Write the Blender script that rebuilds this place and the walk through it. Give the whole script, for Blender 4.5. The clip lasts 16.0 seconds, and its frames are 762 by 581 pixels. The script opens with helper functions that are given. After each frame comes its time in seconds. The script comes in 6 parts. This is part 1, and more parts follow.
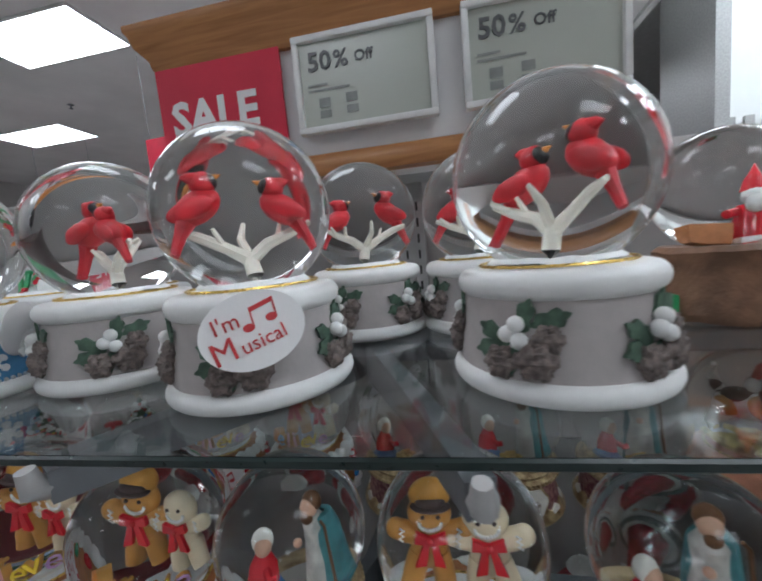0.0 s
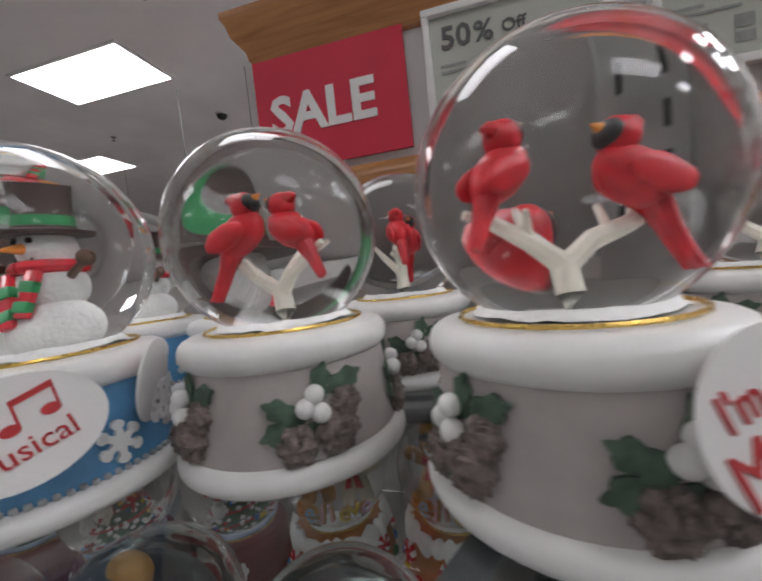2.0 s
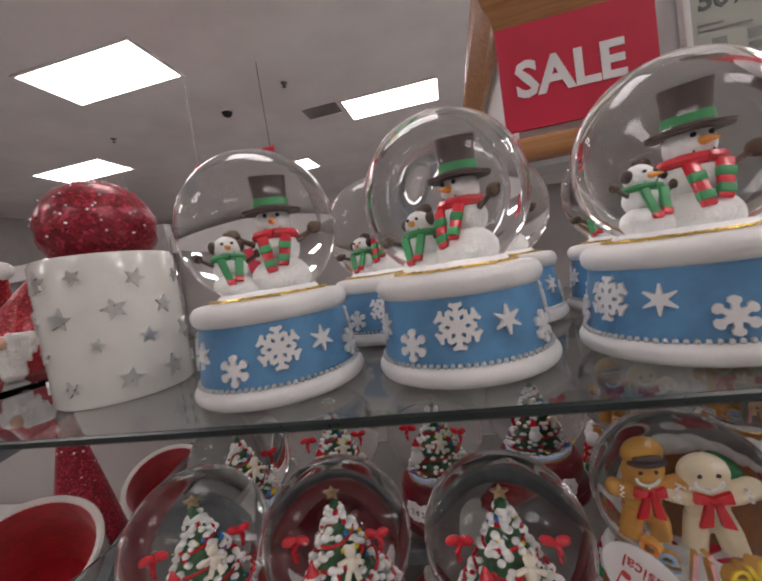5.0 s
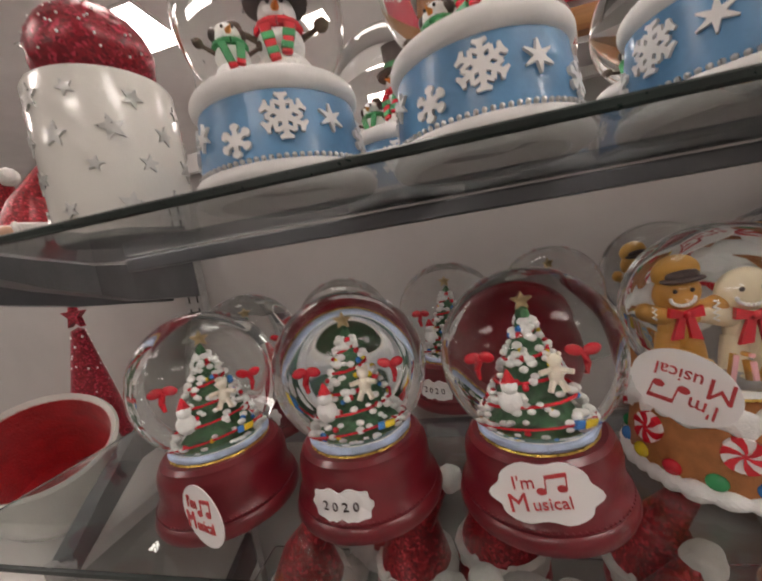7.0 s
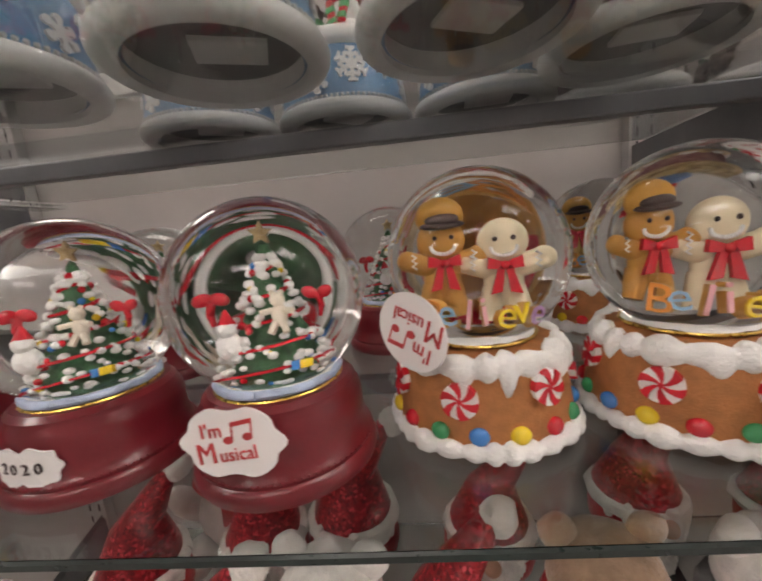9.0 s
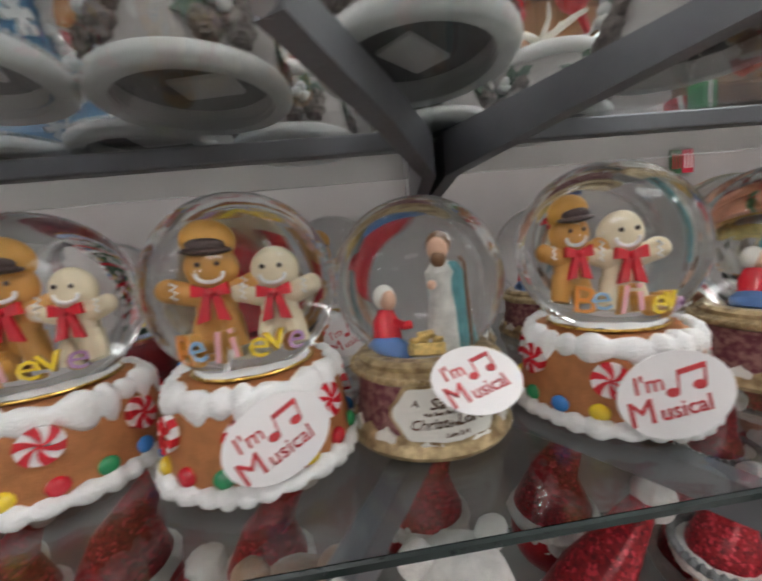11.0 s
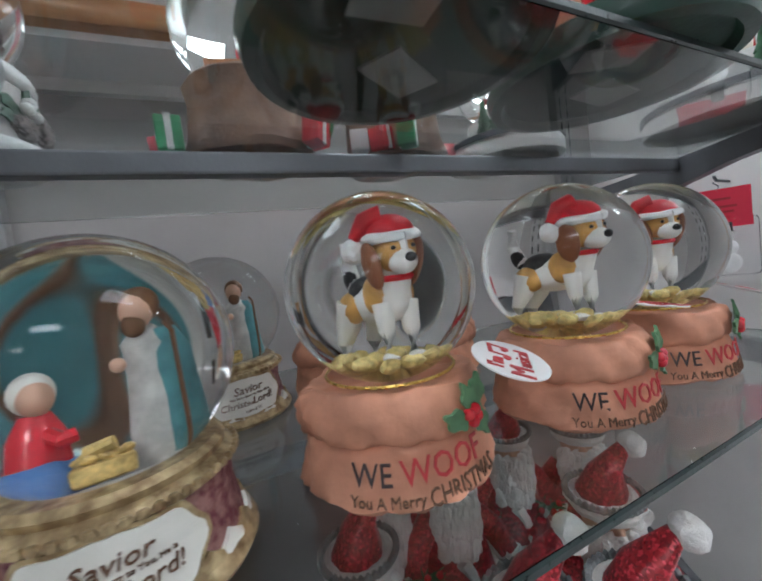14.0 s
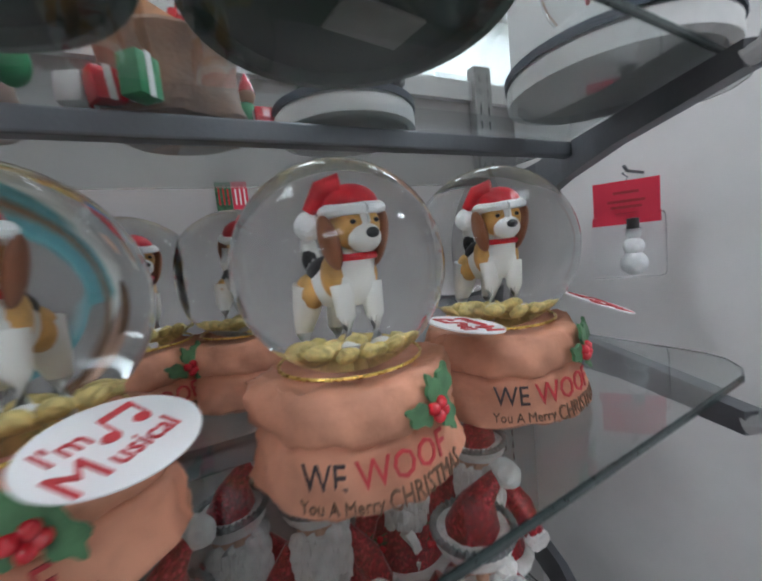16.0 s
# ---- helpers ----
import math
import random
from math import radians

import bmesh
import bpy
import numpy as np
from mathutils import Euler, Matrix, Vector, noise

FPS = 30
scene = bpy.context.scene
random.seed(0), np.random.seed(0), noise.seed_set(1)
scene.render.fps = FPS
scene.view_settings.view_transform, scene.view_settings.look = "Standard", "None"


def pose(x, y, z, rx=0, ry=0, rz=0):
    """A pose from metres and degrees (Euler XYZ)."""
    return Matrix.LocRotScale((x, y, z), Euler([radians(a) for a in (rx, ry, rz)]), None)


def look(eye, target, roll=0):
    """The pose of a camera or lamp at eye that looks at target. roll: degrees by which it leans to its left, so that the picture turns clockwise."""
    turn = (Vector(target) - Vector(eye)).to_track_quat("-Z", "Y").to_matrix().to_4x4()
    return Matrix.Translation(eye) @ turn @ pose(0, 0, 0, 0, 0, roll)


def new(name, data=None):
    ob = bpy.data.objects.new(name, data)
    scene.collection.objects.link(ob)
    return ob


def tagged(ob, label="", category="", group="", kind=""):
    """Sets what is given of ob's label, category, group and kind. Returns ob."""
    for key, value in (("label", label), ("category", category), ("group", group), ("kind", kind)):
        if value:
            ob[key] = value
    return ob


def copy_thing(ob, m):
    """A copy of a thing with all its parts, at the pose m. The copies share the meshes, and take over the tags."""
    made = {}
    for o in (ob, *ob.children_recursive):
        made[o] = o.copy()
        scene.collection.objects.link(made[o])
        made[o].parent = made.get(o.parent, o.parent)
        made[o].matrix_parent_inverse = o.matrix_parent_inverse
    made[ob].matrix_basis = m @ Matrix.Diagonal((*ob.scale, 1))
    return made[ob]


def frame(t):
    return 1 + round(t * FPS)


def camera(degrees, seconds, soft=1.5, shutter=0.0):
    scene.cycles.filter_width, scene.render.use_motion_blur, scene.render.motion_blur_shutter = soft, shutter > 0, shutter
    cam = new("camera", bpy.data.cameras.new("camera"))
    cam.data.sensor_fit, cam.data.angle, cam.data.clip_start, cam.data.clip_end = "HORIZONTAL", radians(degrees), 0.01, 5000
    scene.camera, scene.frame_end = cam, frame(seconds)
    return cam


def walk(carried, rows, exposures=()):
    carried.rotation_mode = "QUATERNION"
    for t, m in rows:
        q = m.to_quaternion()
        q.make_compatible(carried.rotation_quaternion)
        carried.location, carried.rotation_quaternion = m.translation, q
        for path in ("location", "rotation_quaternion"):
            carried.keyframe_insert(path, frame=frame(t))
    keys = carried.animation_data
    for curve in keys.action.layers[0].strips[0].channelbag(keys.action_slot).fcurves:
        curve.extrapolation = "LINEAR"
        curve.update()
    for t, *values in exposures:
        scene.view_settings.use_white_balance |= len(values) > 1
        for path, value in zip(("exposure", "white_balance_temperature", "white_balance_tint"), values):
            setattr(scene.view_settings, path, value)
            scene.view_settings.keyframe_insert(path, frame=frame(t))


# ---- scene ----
EXPOSURES = [(0.0, -0.66, 5750, 4), (1.5, -0.78, 6100, 8), (3.5, -0.68, 6700, 17), (4.2, -0.66, 6700, 18), (6.3, -0.46, 7200, 15), (8.2, -0.06, 7500, 16), (10.4, 0.20, 6800, 11), (11.2, 0.02, 6400, 8), (12.0, 0.10, 6150, 6), (13.0, -0.04, 5750, 4), (14.0, 0.06, 5750, 4), (16.0, 0.02, 5700, 3)]
cam = camera(93.0, 16.0, soft=2.0, shutter=0.4)
# seconds, x, y, z, yaw, pitch, roll
PATH = [
    (0.0, 0.184, 0.018, 1.476, 10.48, -6.57, 5.21),
    (0.5, 0.149, 0.037, 1.468, 12.09, -6.48, 5.51),
    (1.0, 0.113, 0.047, 1.468, 12.53, -5.37, 5.37),
    (1.5, 0.066, 0.071, 1.475, 13.60, -3.51, 5.74),
    (2.0, 0.020, 0.086, 1.482, 13.52, -2.99, 6.20),
    (2.5, -0.063, 0.069, 1.474, 11.19, -2.76, 5.91),
    (3.0, -0.157, 0.048, 1.485, 7.65, -3.26, 5.71),
    (3.5, -0.232, 0.020, 1.491, 6.53, -3.98, 5.32),
    (4.0, -0.285, -0.001, 1.488, 7.07, -4.34, 5.48),
    (4.2, -0.297, -0.007, 1.488, 7.65, -4.46, 6.25),
    (6.3, -0.349, -0.053, 1.388, 14.65, -2.46, 9.84),
    (6.5, -0.351, -0.045, 1.376, 14.25, -3.56, 9.80),
    (7.0, -0.349, -0.028, 1.348, 12.60, -6.24, 9.07),
    (7.5, -0.327, -0.018, 1.329, 10.90, -7.78, 8.04),
    (8.0, -0.291, 0.007, 1.314, 8.26, -9.20, 7.35),
    (8.2, -0.282, 0.008, 1.311, 7.25, -9.74, 7.08),
    (10.3, -0.091, 0.020, 1.286, -0.64, -7.74, 4.39),
    (10.5, -0.064, 0.018, 1.286, -1.62, -7.40, 4.79),
    (11.0, 0.007, 0.013, 1.291, -4.79, -6.95, 5.54),
    (11.5, 0.085, 0.015, 1.292, -10.33, -7.45, 7.03),
    (12.0, 0.141, 0.014, 1.296, -14.79, -6.98, 7.57),
    (12.5, 0.201, 0.009, 1.310, -17.79, -5.47, 8.66),
    (13.0, 0.253, 0.019, 1.304, -20.86, -5.15, 8.95),
    (13.5, 0.330, 0.039, 1.294, -23.02, -4.64, 7.88),
    (14.0, 0.375, 0.053, 1.291, -23.26, -3.41, 6.97),
    (14.5, 0.413, 0.061, 1.280, -21.86, -4.69, 7.33),
    (15.0, 0.429, 0.038, 1.283, -26.52, -7.29, 7.05),
    (15.5, 0.479, 0.029, 1.291, -28.82, -6.95, 6.71),
    (16.0, 0.545, 0.064, 1.285, -26.86, -5.81, 5.99),
]
walk(cam, [(t, pose(x, y, z, 90 + pitch, roll, yaw)) for t, x, y, z, yaw, pitch, roll in PATH], exposures=EXPOSURES)
# ---- world and exposure: an indoor shop floor under fluorescent ceiling panels ----
world = bpy.data.worlds.new("world")
world.use_nodes = True
world.node_tree.nodes["Background"].inputs["Color"].default_value = (0.75, 0.78, 0.85, 1)
world.node_tree.nodes["Background"].inputs["Strength"].default_value = 0.25
scene.world = world
# ---- materials ----
def mat(name, col, rough=0.5, metal=0.0, var=0.10, scale=50.0, bump=0.08, bscale=300.0, col2=None, coat=0.0, cut=0.0, sheen=0.0):
    """A painted or natural surface: mottled colour at one scale, fine relief at another."""
    m = bpy.data.materials.new(name)
    m.use_nodes = True
    nt = m.node_tree
    b = nt.nodes["Principled BSDF"]
    tc = nt.nodes.new("ShaderNodeTexCoord")
    n1 = nt.nodes.new("ShaderNodeTexNoise")
    n1.inputs["Scale"].default_value, n1.inputs["Detail"].default_value = scale, 4
    ramp = nt.nodes.new("ShaderNodeValToRGB")
    lo = col2 if col2 else tuple(c * (1 - var) for c in col)
    hi = col if col2 else tuple(min(1, c * (1 + var)) for c in col)
    ramp.color_ramp.elements[0].color, ramp.color_ramp.elements[1].color = (*lo, 1), (*hi, 1)
    ramp.color_ramp.elements[0].position, ramp.color_ramp.elements[1].position = 0.36 + cut, 0.64 - cut
    n2 = nt.nodes.new("ShaderNodeTexNoise")
    n2.inputs["Scale"].default_value, n2.inputs["Detail"].default_value = bscale, 3
    bp = nt.nodes.new("ShaderNodeBump")
    bp.inputs["Strength"].default_value, bp.inputs["Distance"].default_value = bump, 0.002
    mr = nt.nodes.new("ShaderNodeMapRange")
    mr.inputs["To Min"].default_value, mr.inputs["To Max"].default_value = max(0.02, rough - 0.08), min(1, rough + 0.08)
    for a, c in ((tc.outputs["Object"], n1.inputs["Vector"]), (tc.outputs["Object"], n2.inputs["Vector"]), (n1.outputs["Fac"], ramp.inputs["Fac"]),
                 (ramp.outputs["Color"], b.inputs["Base Color"]), (n2.outputs["Fac"], bp.inputs["Height"]), (bp.outputs["Normal"], b.inputs["Normal"]),
                 (n2.outputs["Fac"], mr.inputs["Value"]), (mr.outputs["Result"], b.inputs["Roughness"])):
        nt.links.new(a, c)
    b.inputs["Metallic"].default_value = metal
    b.inputs["Coat Weight"].default_value = coat
    b.inputs["Coat Roughness"].default_value = 0.1
    b.inputs["Sheen Weight"].default_value = sheen
    return m


def glass(name, col, ior, rough=0.0):
    m = bpy.data.materials.new(name)
    m.use_nodes = True
    b = m.node_tree.nodes["Principled BSDF"]
    b.inputs["Base Color"].default_value = (*col, 1)
    b.inputs["Roughness"].default_value, b.inputs["IOR"].default_value, b.inputs["Transmission Weight"].default_value = rough, ior, 1.0
    return m


def glow(name, col, power):
    m = bpy.data.materials.new(name)
    m.use_nodes = True
    nt = m.node_tree
    e = nt.nodes.new("ShaderNodeEmission")
    e.inputs["Color"].default_value, e.inputs["Strength"].default_value = (*col, 1), power
    nt.links.new(e.outputs["Emission"], nt.nodes["Material Output"].inputs["Surface"])
    return m


def wood(name, c1, c2, scale=6.0):
    m = mat(name, c1, 0.38, var=0.1, coat=0.25)
    nt = m.node_tree
    w = nt.nodes.new("ShaderNodeTexNoise")
    mp = nt.nodes.new("ShaderNodeMapping")
    mp.inputs["Scale"].default_value = (scale, scale * 14, scale * 14)
    w.inputs["Scale"].default_value, w.inputs["Detail"].default_value, w.inputs["Distortion"].default_value = 1.5, 6, 0.6
    r = nt.nodes.new("ShaderNodeValToRGB")
    r.color_ramp.elements[0].color, r.color_ramp.elements[1].color = (*c2, 1), (*c1, 1)
    r.color_ramp.elements[0].position, r.color_ramp.elements[1].position = 0.3, 0.65
    tc = [n for n in nt.nodes if n.type == "TEX_COORD"][0]
    for a, c in ((tc.outputs["Object"], mp.inputs["Vector"]), (mp.outputs["Vector"], w.inputs["Vector"]), (w.outputs["Fac"], r.inputs["Fac"]),
                 (r.outputs["Color"], nt.nodes["Principled BSDF"].inputs["Base Color"])):
        nt.links.new(a, c)
    return m


def sparkle(name, col, col2, scale=900.0, metal=0.15):
    """Sequins and glitter: tiny cells, each tilted and toned its own way."""
    m = mat(name, col, 0.3, metal)
    nt = m.node_tree
    v = nt.nodes.new("ShaderNodeTexVoronoi")
    v.inputs["Scale"].default_value = scale
    r = nt.nodes.new("ShaderNodeValToRGB")
    r.color_ramp.elements[0].color, r.color_ramp.elements[1].color = (*col2, 1), (*col, 1)
    r.color_ramp.elements[1].position = 0.70
    e = r.color_ramp.elements.new(0.80)
    e.color = (min(1, col[0] * 1.7), col[1] * 3, col[2] * 3, 1)
    r.color_ramp.interpolation = "CONSTANT" if scale < 100 else "LINEAR"
    tc = [n for n in nt.nodes if n.type == "TEX_COORD"][0]
    bp = [n for n in nt.nodes if n.type == "BUMP"][0]
    bp.inputs["Strength"].default_value = 0.7
    nt.links.new(tc.outputs["Object"], v.inputs["Vector"])
    nt.links.new(v.outputs["Color"], r.inputs["Fac"])
    nt.links.new(v.outputs["Color"], bp.inputs["Height"])
    nt.links.new(r.outputs["Color"], nt.nodes["Principled BSDF"].inputs["Base Color"])
    return m


WATER = glass("water_globe_glass", (0.985, 0.995, 0.99), 1.33)
SHELF_GLASS = glass("shelf_glass", (0.74, 0.78, 0.77), 1.45)
GLASS_EDGE = mat("glass_edge", (0.010, 0.020, 0.018), 0.30, var=0.3, scale=30)
CLEAR_PLASTIC = glass("clear_plastic", (0.97, 0.97, 0.98), 1.08, 0.05)
WHITE = mat("white_resin", (0.80, 0.79, 0.77), 0.35, var=0.05, scale=40, bump=0.06)
WHITE_PAINT = mat("white_paint", (0.76, 0.74, 0.72), 0.5, var=0.04, scale=8)
SNOW = mat("snow_resin", (0.84, 0.84, 0.82), 0.6, var=0.05, scale=90, bump=0.5, bscale=500)
CREAM = mat("cream_resin", (0.78, 0.72, 0.60), 0.5, var=0.08)
CORD = mat("cream_icing", (0.80, 0.76, 0.66), 0.5, var=0.06, scale=120)
TAUPE = mat("taupe_resin", (0.44, 0.40, 0.385), 0.5, var=0.06, scale=70)
BLUE = mat("blue_paint", (0.10, 0.27, 0.47), 0.38, var=0.16, scale=45, coat=0.2)
SILVER = mat("silver_beads", (0.62, 0.62, 0.60), 0.3, 0.7)
RED = mat("cardinal_red", (0.52, 0.012, 0.022), 0.45, var=0.2, scale=110)
BLACK = mat("black_paint", (0.02, 0.018, 0.018), 0.4)
BRIGHT_GREEN = mat("scarf_green", (0.03, 0.27, 0.09), 0.5, var=0.15)
HOLLY = mat("holly_paint", (0.10, 0.22, 0.10), 0.5, var=0.25, scale=120)
CLUSTERLEAF = mat("cluster_leaf", (0.075, 0.125, 0.085), 0.6, var=0.3, scale=160)
CONE = mat("pinecone_brown", (0.185, 0.148, 0.132), 0.7, var=0.35, scale=250, bump=0.5, bscale=500)
ORANGE = mat("carrot_orange", (0.75, 0.28, 0.05), 0.5)
TWIG = mat("twig_brown", (0.10, 0.06, 0.04), 0.6)
HATBROWN = mat("hat_brown", (0.07, 0.045, 0.04), 0.5)
WINE = mat("burgundy_lacquer", (0.15, 0.009, 0.016), 0.32, var=0.16, scale=25, coat=0.25)
GOLD = mat("gold_thread", (0.75, 0.52, 0.14), 0.28, 0.9)
OLDGOLD = mat("antique_gold", (0.60, 0.47, 0.26), 0.4, 0.55, col2=(0.24, 0.16, 0.08), scale=120, bump=0.3)
IVORY = mat("ivory_plaque", (0.78, 0.76, 0.69), 0.5, var=0.05)
GINGER = mat("gingerbread_base", (0.42, 0.165, 0.055), 0.65, var=0.12, scale=130, bump=0.35, bscale=700)
GINGERCREAM = mat("gingerbread_cream", (0.74, 0.64, 0.45), 0.5, var=0.1)
GINGERMAN = mat("gingerbread_man", (0.55, 0.27, 0.06), 0.5, var=0.12)
HATOCHRE = mat("hat_ochre", (0.56, 0.28, 0.05), 0.5)
YELLOW = mat("candy_yellow", (0.86, 0.62, 0.04), 0.22, var=0.05, coat=0.5)
CANDYBLUE = mat("candy_blue", (0.045, 0.23, 0.62), 0.22, var=0.05, coat=0.5)
CANDYRED = mat("candy_red", (0.62, 0.02, 0.035), 0.22, var=0.05, coat=0.5)
CANDYGREEN = mat("candy_green", (0.03, 0.30, 0.11), 0.22, var=0.05, coat=0.5)
PINK = mat("letter_pink", (0.80, 0.42, 0.44), 0.5)
LILAC = mat("letter_lilac", (0.50, 0.28, 0.52), 0.5)
LETTERBLUE = mat("letter_blue", (0.30, 0.52, 0.72), 0.5)
SACK = mat("terracotta_sack", (0.62, 0.29, 0.18), 0.7, var=0.20, scale=28, bump=0.35, bscale=160)
POPCORN = mat("straw_yellow", (0.66, 0.53, 0.20), 0.6, var=0.22, scale=220, bump=0.5)
DOGWHITE = mat("dog_white", (0.80, 0.78, 0.74), 0.45, var=0.06)
DOGTAN = mat("dog_tan", (0.60, 0.33, 0.09), 0.5, var=0.2, scale=120)
DOGEAR = mat("dog_ear_brown", (0.24, 0.09, 0.04), 0.5, var=0.2)
INK = mat("dark_ink", (0.055, 0.035, 0.035), 0.6)
BROWNINK = mat("brown_ink", (0.15, 0.075, 0.04), 0.6)
REDINK = mat("red_ink", (0.52, 0.045, 0.05), 0.55, var=0.1)
PAPER = mat("white_card", (0.82, 0.80, 0.79), 0.6, var=0.03, scale=20)
SKIN = mat("figurine_skin", (0.62, 0.38, 0.26), 0.5)
ROBE = mat("grey_robe", (0.55, 0.54, 0.50), 0.6, var=0.2, scale=120)
TEAL = mat("teal_cloak", (0.08, 0.25, 0.27), 0.6, var=0.2, scale=120)
ROBEBLUE = mat("blue_robe", (0.07, 0.16, 0.38), 0.6)
HAIR = mat("brown_hair", (0.16, 0.075, 0.03), 0.6)
STRAW = mat("manger_straw", (0.60, 0.42, 0.14), 0.7, var=0.3, scale=260, bump=0.5)
BURG = mat("burgundy_relief", (0.15, 0.03, 0.045), 0.55, col2=(0.33, 0.17, 0.15), scale=170, bump=0.9, bscale=260, cut=0.05)
ICEBLUE = mat("pale_blue_snow", (0.45, 0.55, 0.72), 0.5, var=0.15, scale=80)
FIRGREEN = mat("fir_green", (0.035, 0.12, 0.05), 0.6, var=0.4, scale=200, bump=0.5)
DARKGREEN = mat("dark_green_base", (0.012, 0.045, 0.03), 0.4, var=0.25, scale=30, coat=0.2)
WOODBASE = mat("brown_barrel", (0.20, 0.105, 0.06), 0.6, var=0.3, scale=45, bump=0.4)
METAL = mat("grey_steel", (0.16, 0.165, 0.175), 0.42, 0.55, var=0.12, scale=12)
POST = mat("upright_steel", (0.42, 0.41, 0.40), 0.45, 0.3)
PANEL = mat("cream_panel", (0.52, 0.495, 0.48), 0.55, var=0.05, scale=4, bump=0.05)
# Cream panel darkened: the shade under the shelves is in this colour.
BACKPANEL = mat("shaded_cream_panel", (0.40, 0.375, 0.36), 0.5, var=0.06, scale=5, bump=0.05)
# Deck colour carries the deep shade between things on the bottom shelf.
DECK = mat("shade_toned_deck", (0.10, 0.095, 0.09), 0.6, var=0.15, scale=9)
HEADER = mat("header_white", (0.78, 0.77, 0.77), 0.5, var=0.04, scale=6)
OAK = wood("oak_trim", (0.50, 0.235, 0.085), (0.34, 0.14, 0.045))
SALE_RED = mat("sale_red", (0.60, 0.014, 0.05), 0.5, var=0.06, scale=10)
SCREEN = mat("eink_screen", (0.50, 0.52, 0.46), 0.22, var=0.04, scale=6)
SCREENINK = mat("eink_ink", (0.12, 0.12, 0.12), 0.4)
SCREENFAINT = mat("eink_faint_ink", (0.27, 0.28, 0.26), 0.4)
CEIL = mat("ceiling_paint", (0.86, 0.83, 0.82), 0.85, var=0.05, scale=1.5, bump=0.15, bscale=60)
WALLW = mat("store_wall", (0.80, 0.80, 0.78), 0.7, var=0.04, scale=1.2)
# Floor is out of view; its grey sets how much light bounces up.
FLOORM = mat("bounce_floor", (0.36, 0.345, 0.335), 0.9, var=0.15, scale=3, bump=0.4, bscale=90)
SEQUIN = sparkle("red_sequins", (0.34, 0.015, 0.03), (0.11, 0.006, 0.012), 420)
GLITTER = sparkle("red_glitter_cloth", (0.42, 0.02, 0.03), (0.12, 0.01, 0.015), 300)
FELT = mat("red_felt", (0.50, 0.012, 0.02), 0.9, var=0.15, scale=60, bump=0.5, bscale=400, sheen=0.4)
FUR = mat("white_fur", (0.82, 0.79, 0.75), 0.95, var=0.1, scale=60, bump=1.0, bscale=260, sheen=0.5)
TEDDY = mat("tan_plush", (0.45, 0.30, 0.20), 0.95, var=0.15, scale=60, bump=1.0, bscale=260, sheen=0.4)
CHECKW = mat("grey_wool", (0.22, 0.23, 0.23), 0.9, var=0.3, scale=40, bump=0.6)
LAMP = glow("lamp_panel", (1.0, 0.975, 0.985), 13.5)
# Extra glow for the added panels that brighten the display wall.
LAMP_FILL = glow("added_fill_panel", (0.97, 0.98, 1.0), 34.0)
CERAMIC = mat("white_ceramic", (0.80, 0.78, 0.73), 0.18, var=0.04, scale=10, coat=0.5)
CLOTH_DARK = mat("dark_clothes", (0.03, 0.035, 0.05), 0.9, var=0.3, scale=8)
# ---- small building tools ----
def link_mesh(name, bm, material, smooth=True, sharp=38):
    me = bpy.data.meshes.new(name)
    bmesh.ops.recalc_face_normals(bm, faces=bm.faces)
    bm.to_mesh(me)
    bm.free()
    me.materials.append(material)
    if smooth:
        for p in me.polygons:
            p.use_smooth = True
        me.set_sharp_from_angle(angle=radians(sharp))
    return new(name, me)


def part(name, bm, material, parent, label="", smooth=True, sharp=38):
    ob = link_mesh(name, bm, material, smooth, sharp)
    ob.parent = parent
    if label:
        ob["label"] = label
    return ob


def thing(name, label, category, group="", at=(0, 0, 0), kind=""):
    ob = new(name)
    ob.empty_display_size = 0.03
    ob.location = at
    return tagged(ob, label, category, group, kind)


def solid(name, bm, material, label, category, group="", kind="", smooth=True):
    return tagged(link_mesh(name, bm, material, smooth), label, category, group, kind)


def lathe(profile, n=48, bm=None, at=(0, 0, 0)):
    bm = bm or bmesh.new()
    rings = []
    for r, z in profile:
        if r < 1e-6:
            rings.append([bm.verts.new((at[0], at[1], at[2] + z))])
        else:
            rings.append([bm.verts.new((at[0] + r * math.cos(6.283185 * i / n), at[1] + r * math.sin(6.283185 * i / n), at[2] + z)) for i in range(n)])
    for a, b in zip(rings, rings[1:]):
        for i in range(n):
            j = (i + 1) % n
            if len(a) == 1 and len(b) > 1:
                bm.faces.new((a[0], b[i], b[j]))
            elif len(b) == 1 and len(a) > 1:
                bm.faces.new((a[i], a[j], b[0]))
            elif len(a) > 1:
                bm.faces.new((a[i], a[j], b[j], b[i]))
    return bm


def ball(bm, c, s, turn=(0, 0, 0), u=16, v=10):
    s = (s, s, s) if isinstance(s, (int, float)) else s
    bmesh.ops.create_uvsphere(bm, u_segments=u, v_segments=v, radius=1.0, matrix=pose(*c, *turn) @ Matrix.Diagonal((*s, 1)))
    return bm


def box(bm, c, s, turn=(0, 0, 0), bevel=0.0):
    made = bmesh.ops.create_cube(bm, size=1.0, matrix=pose(*c, *turn) @ Matrix.Diagonal((*s, 1)))
    if bevel:
        edges = list({e for v in made["verts"] for e in v.link_edges})
        bmesh.ops.bevel(bm, geom=edges, offset=bevel, segments=2, affect="EDGES", profile=0.5)
    return bm


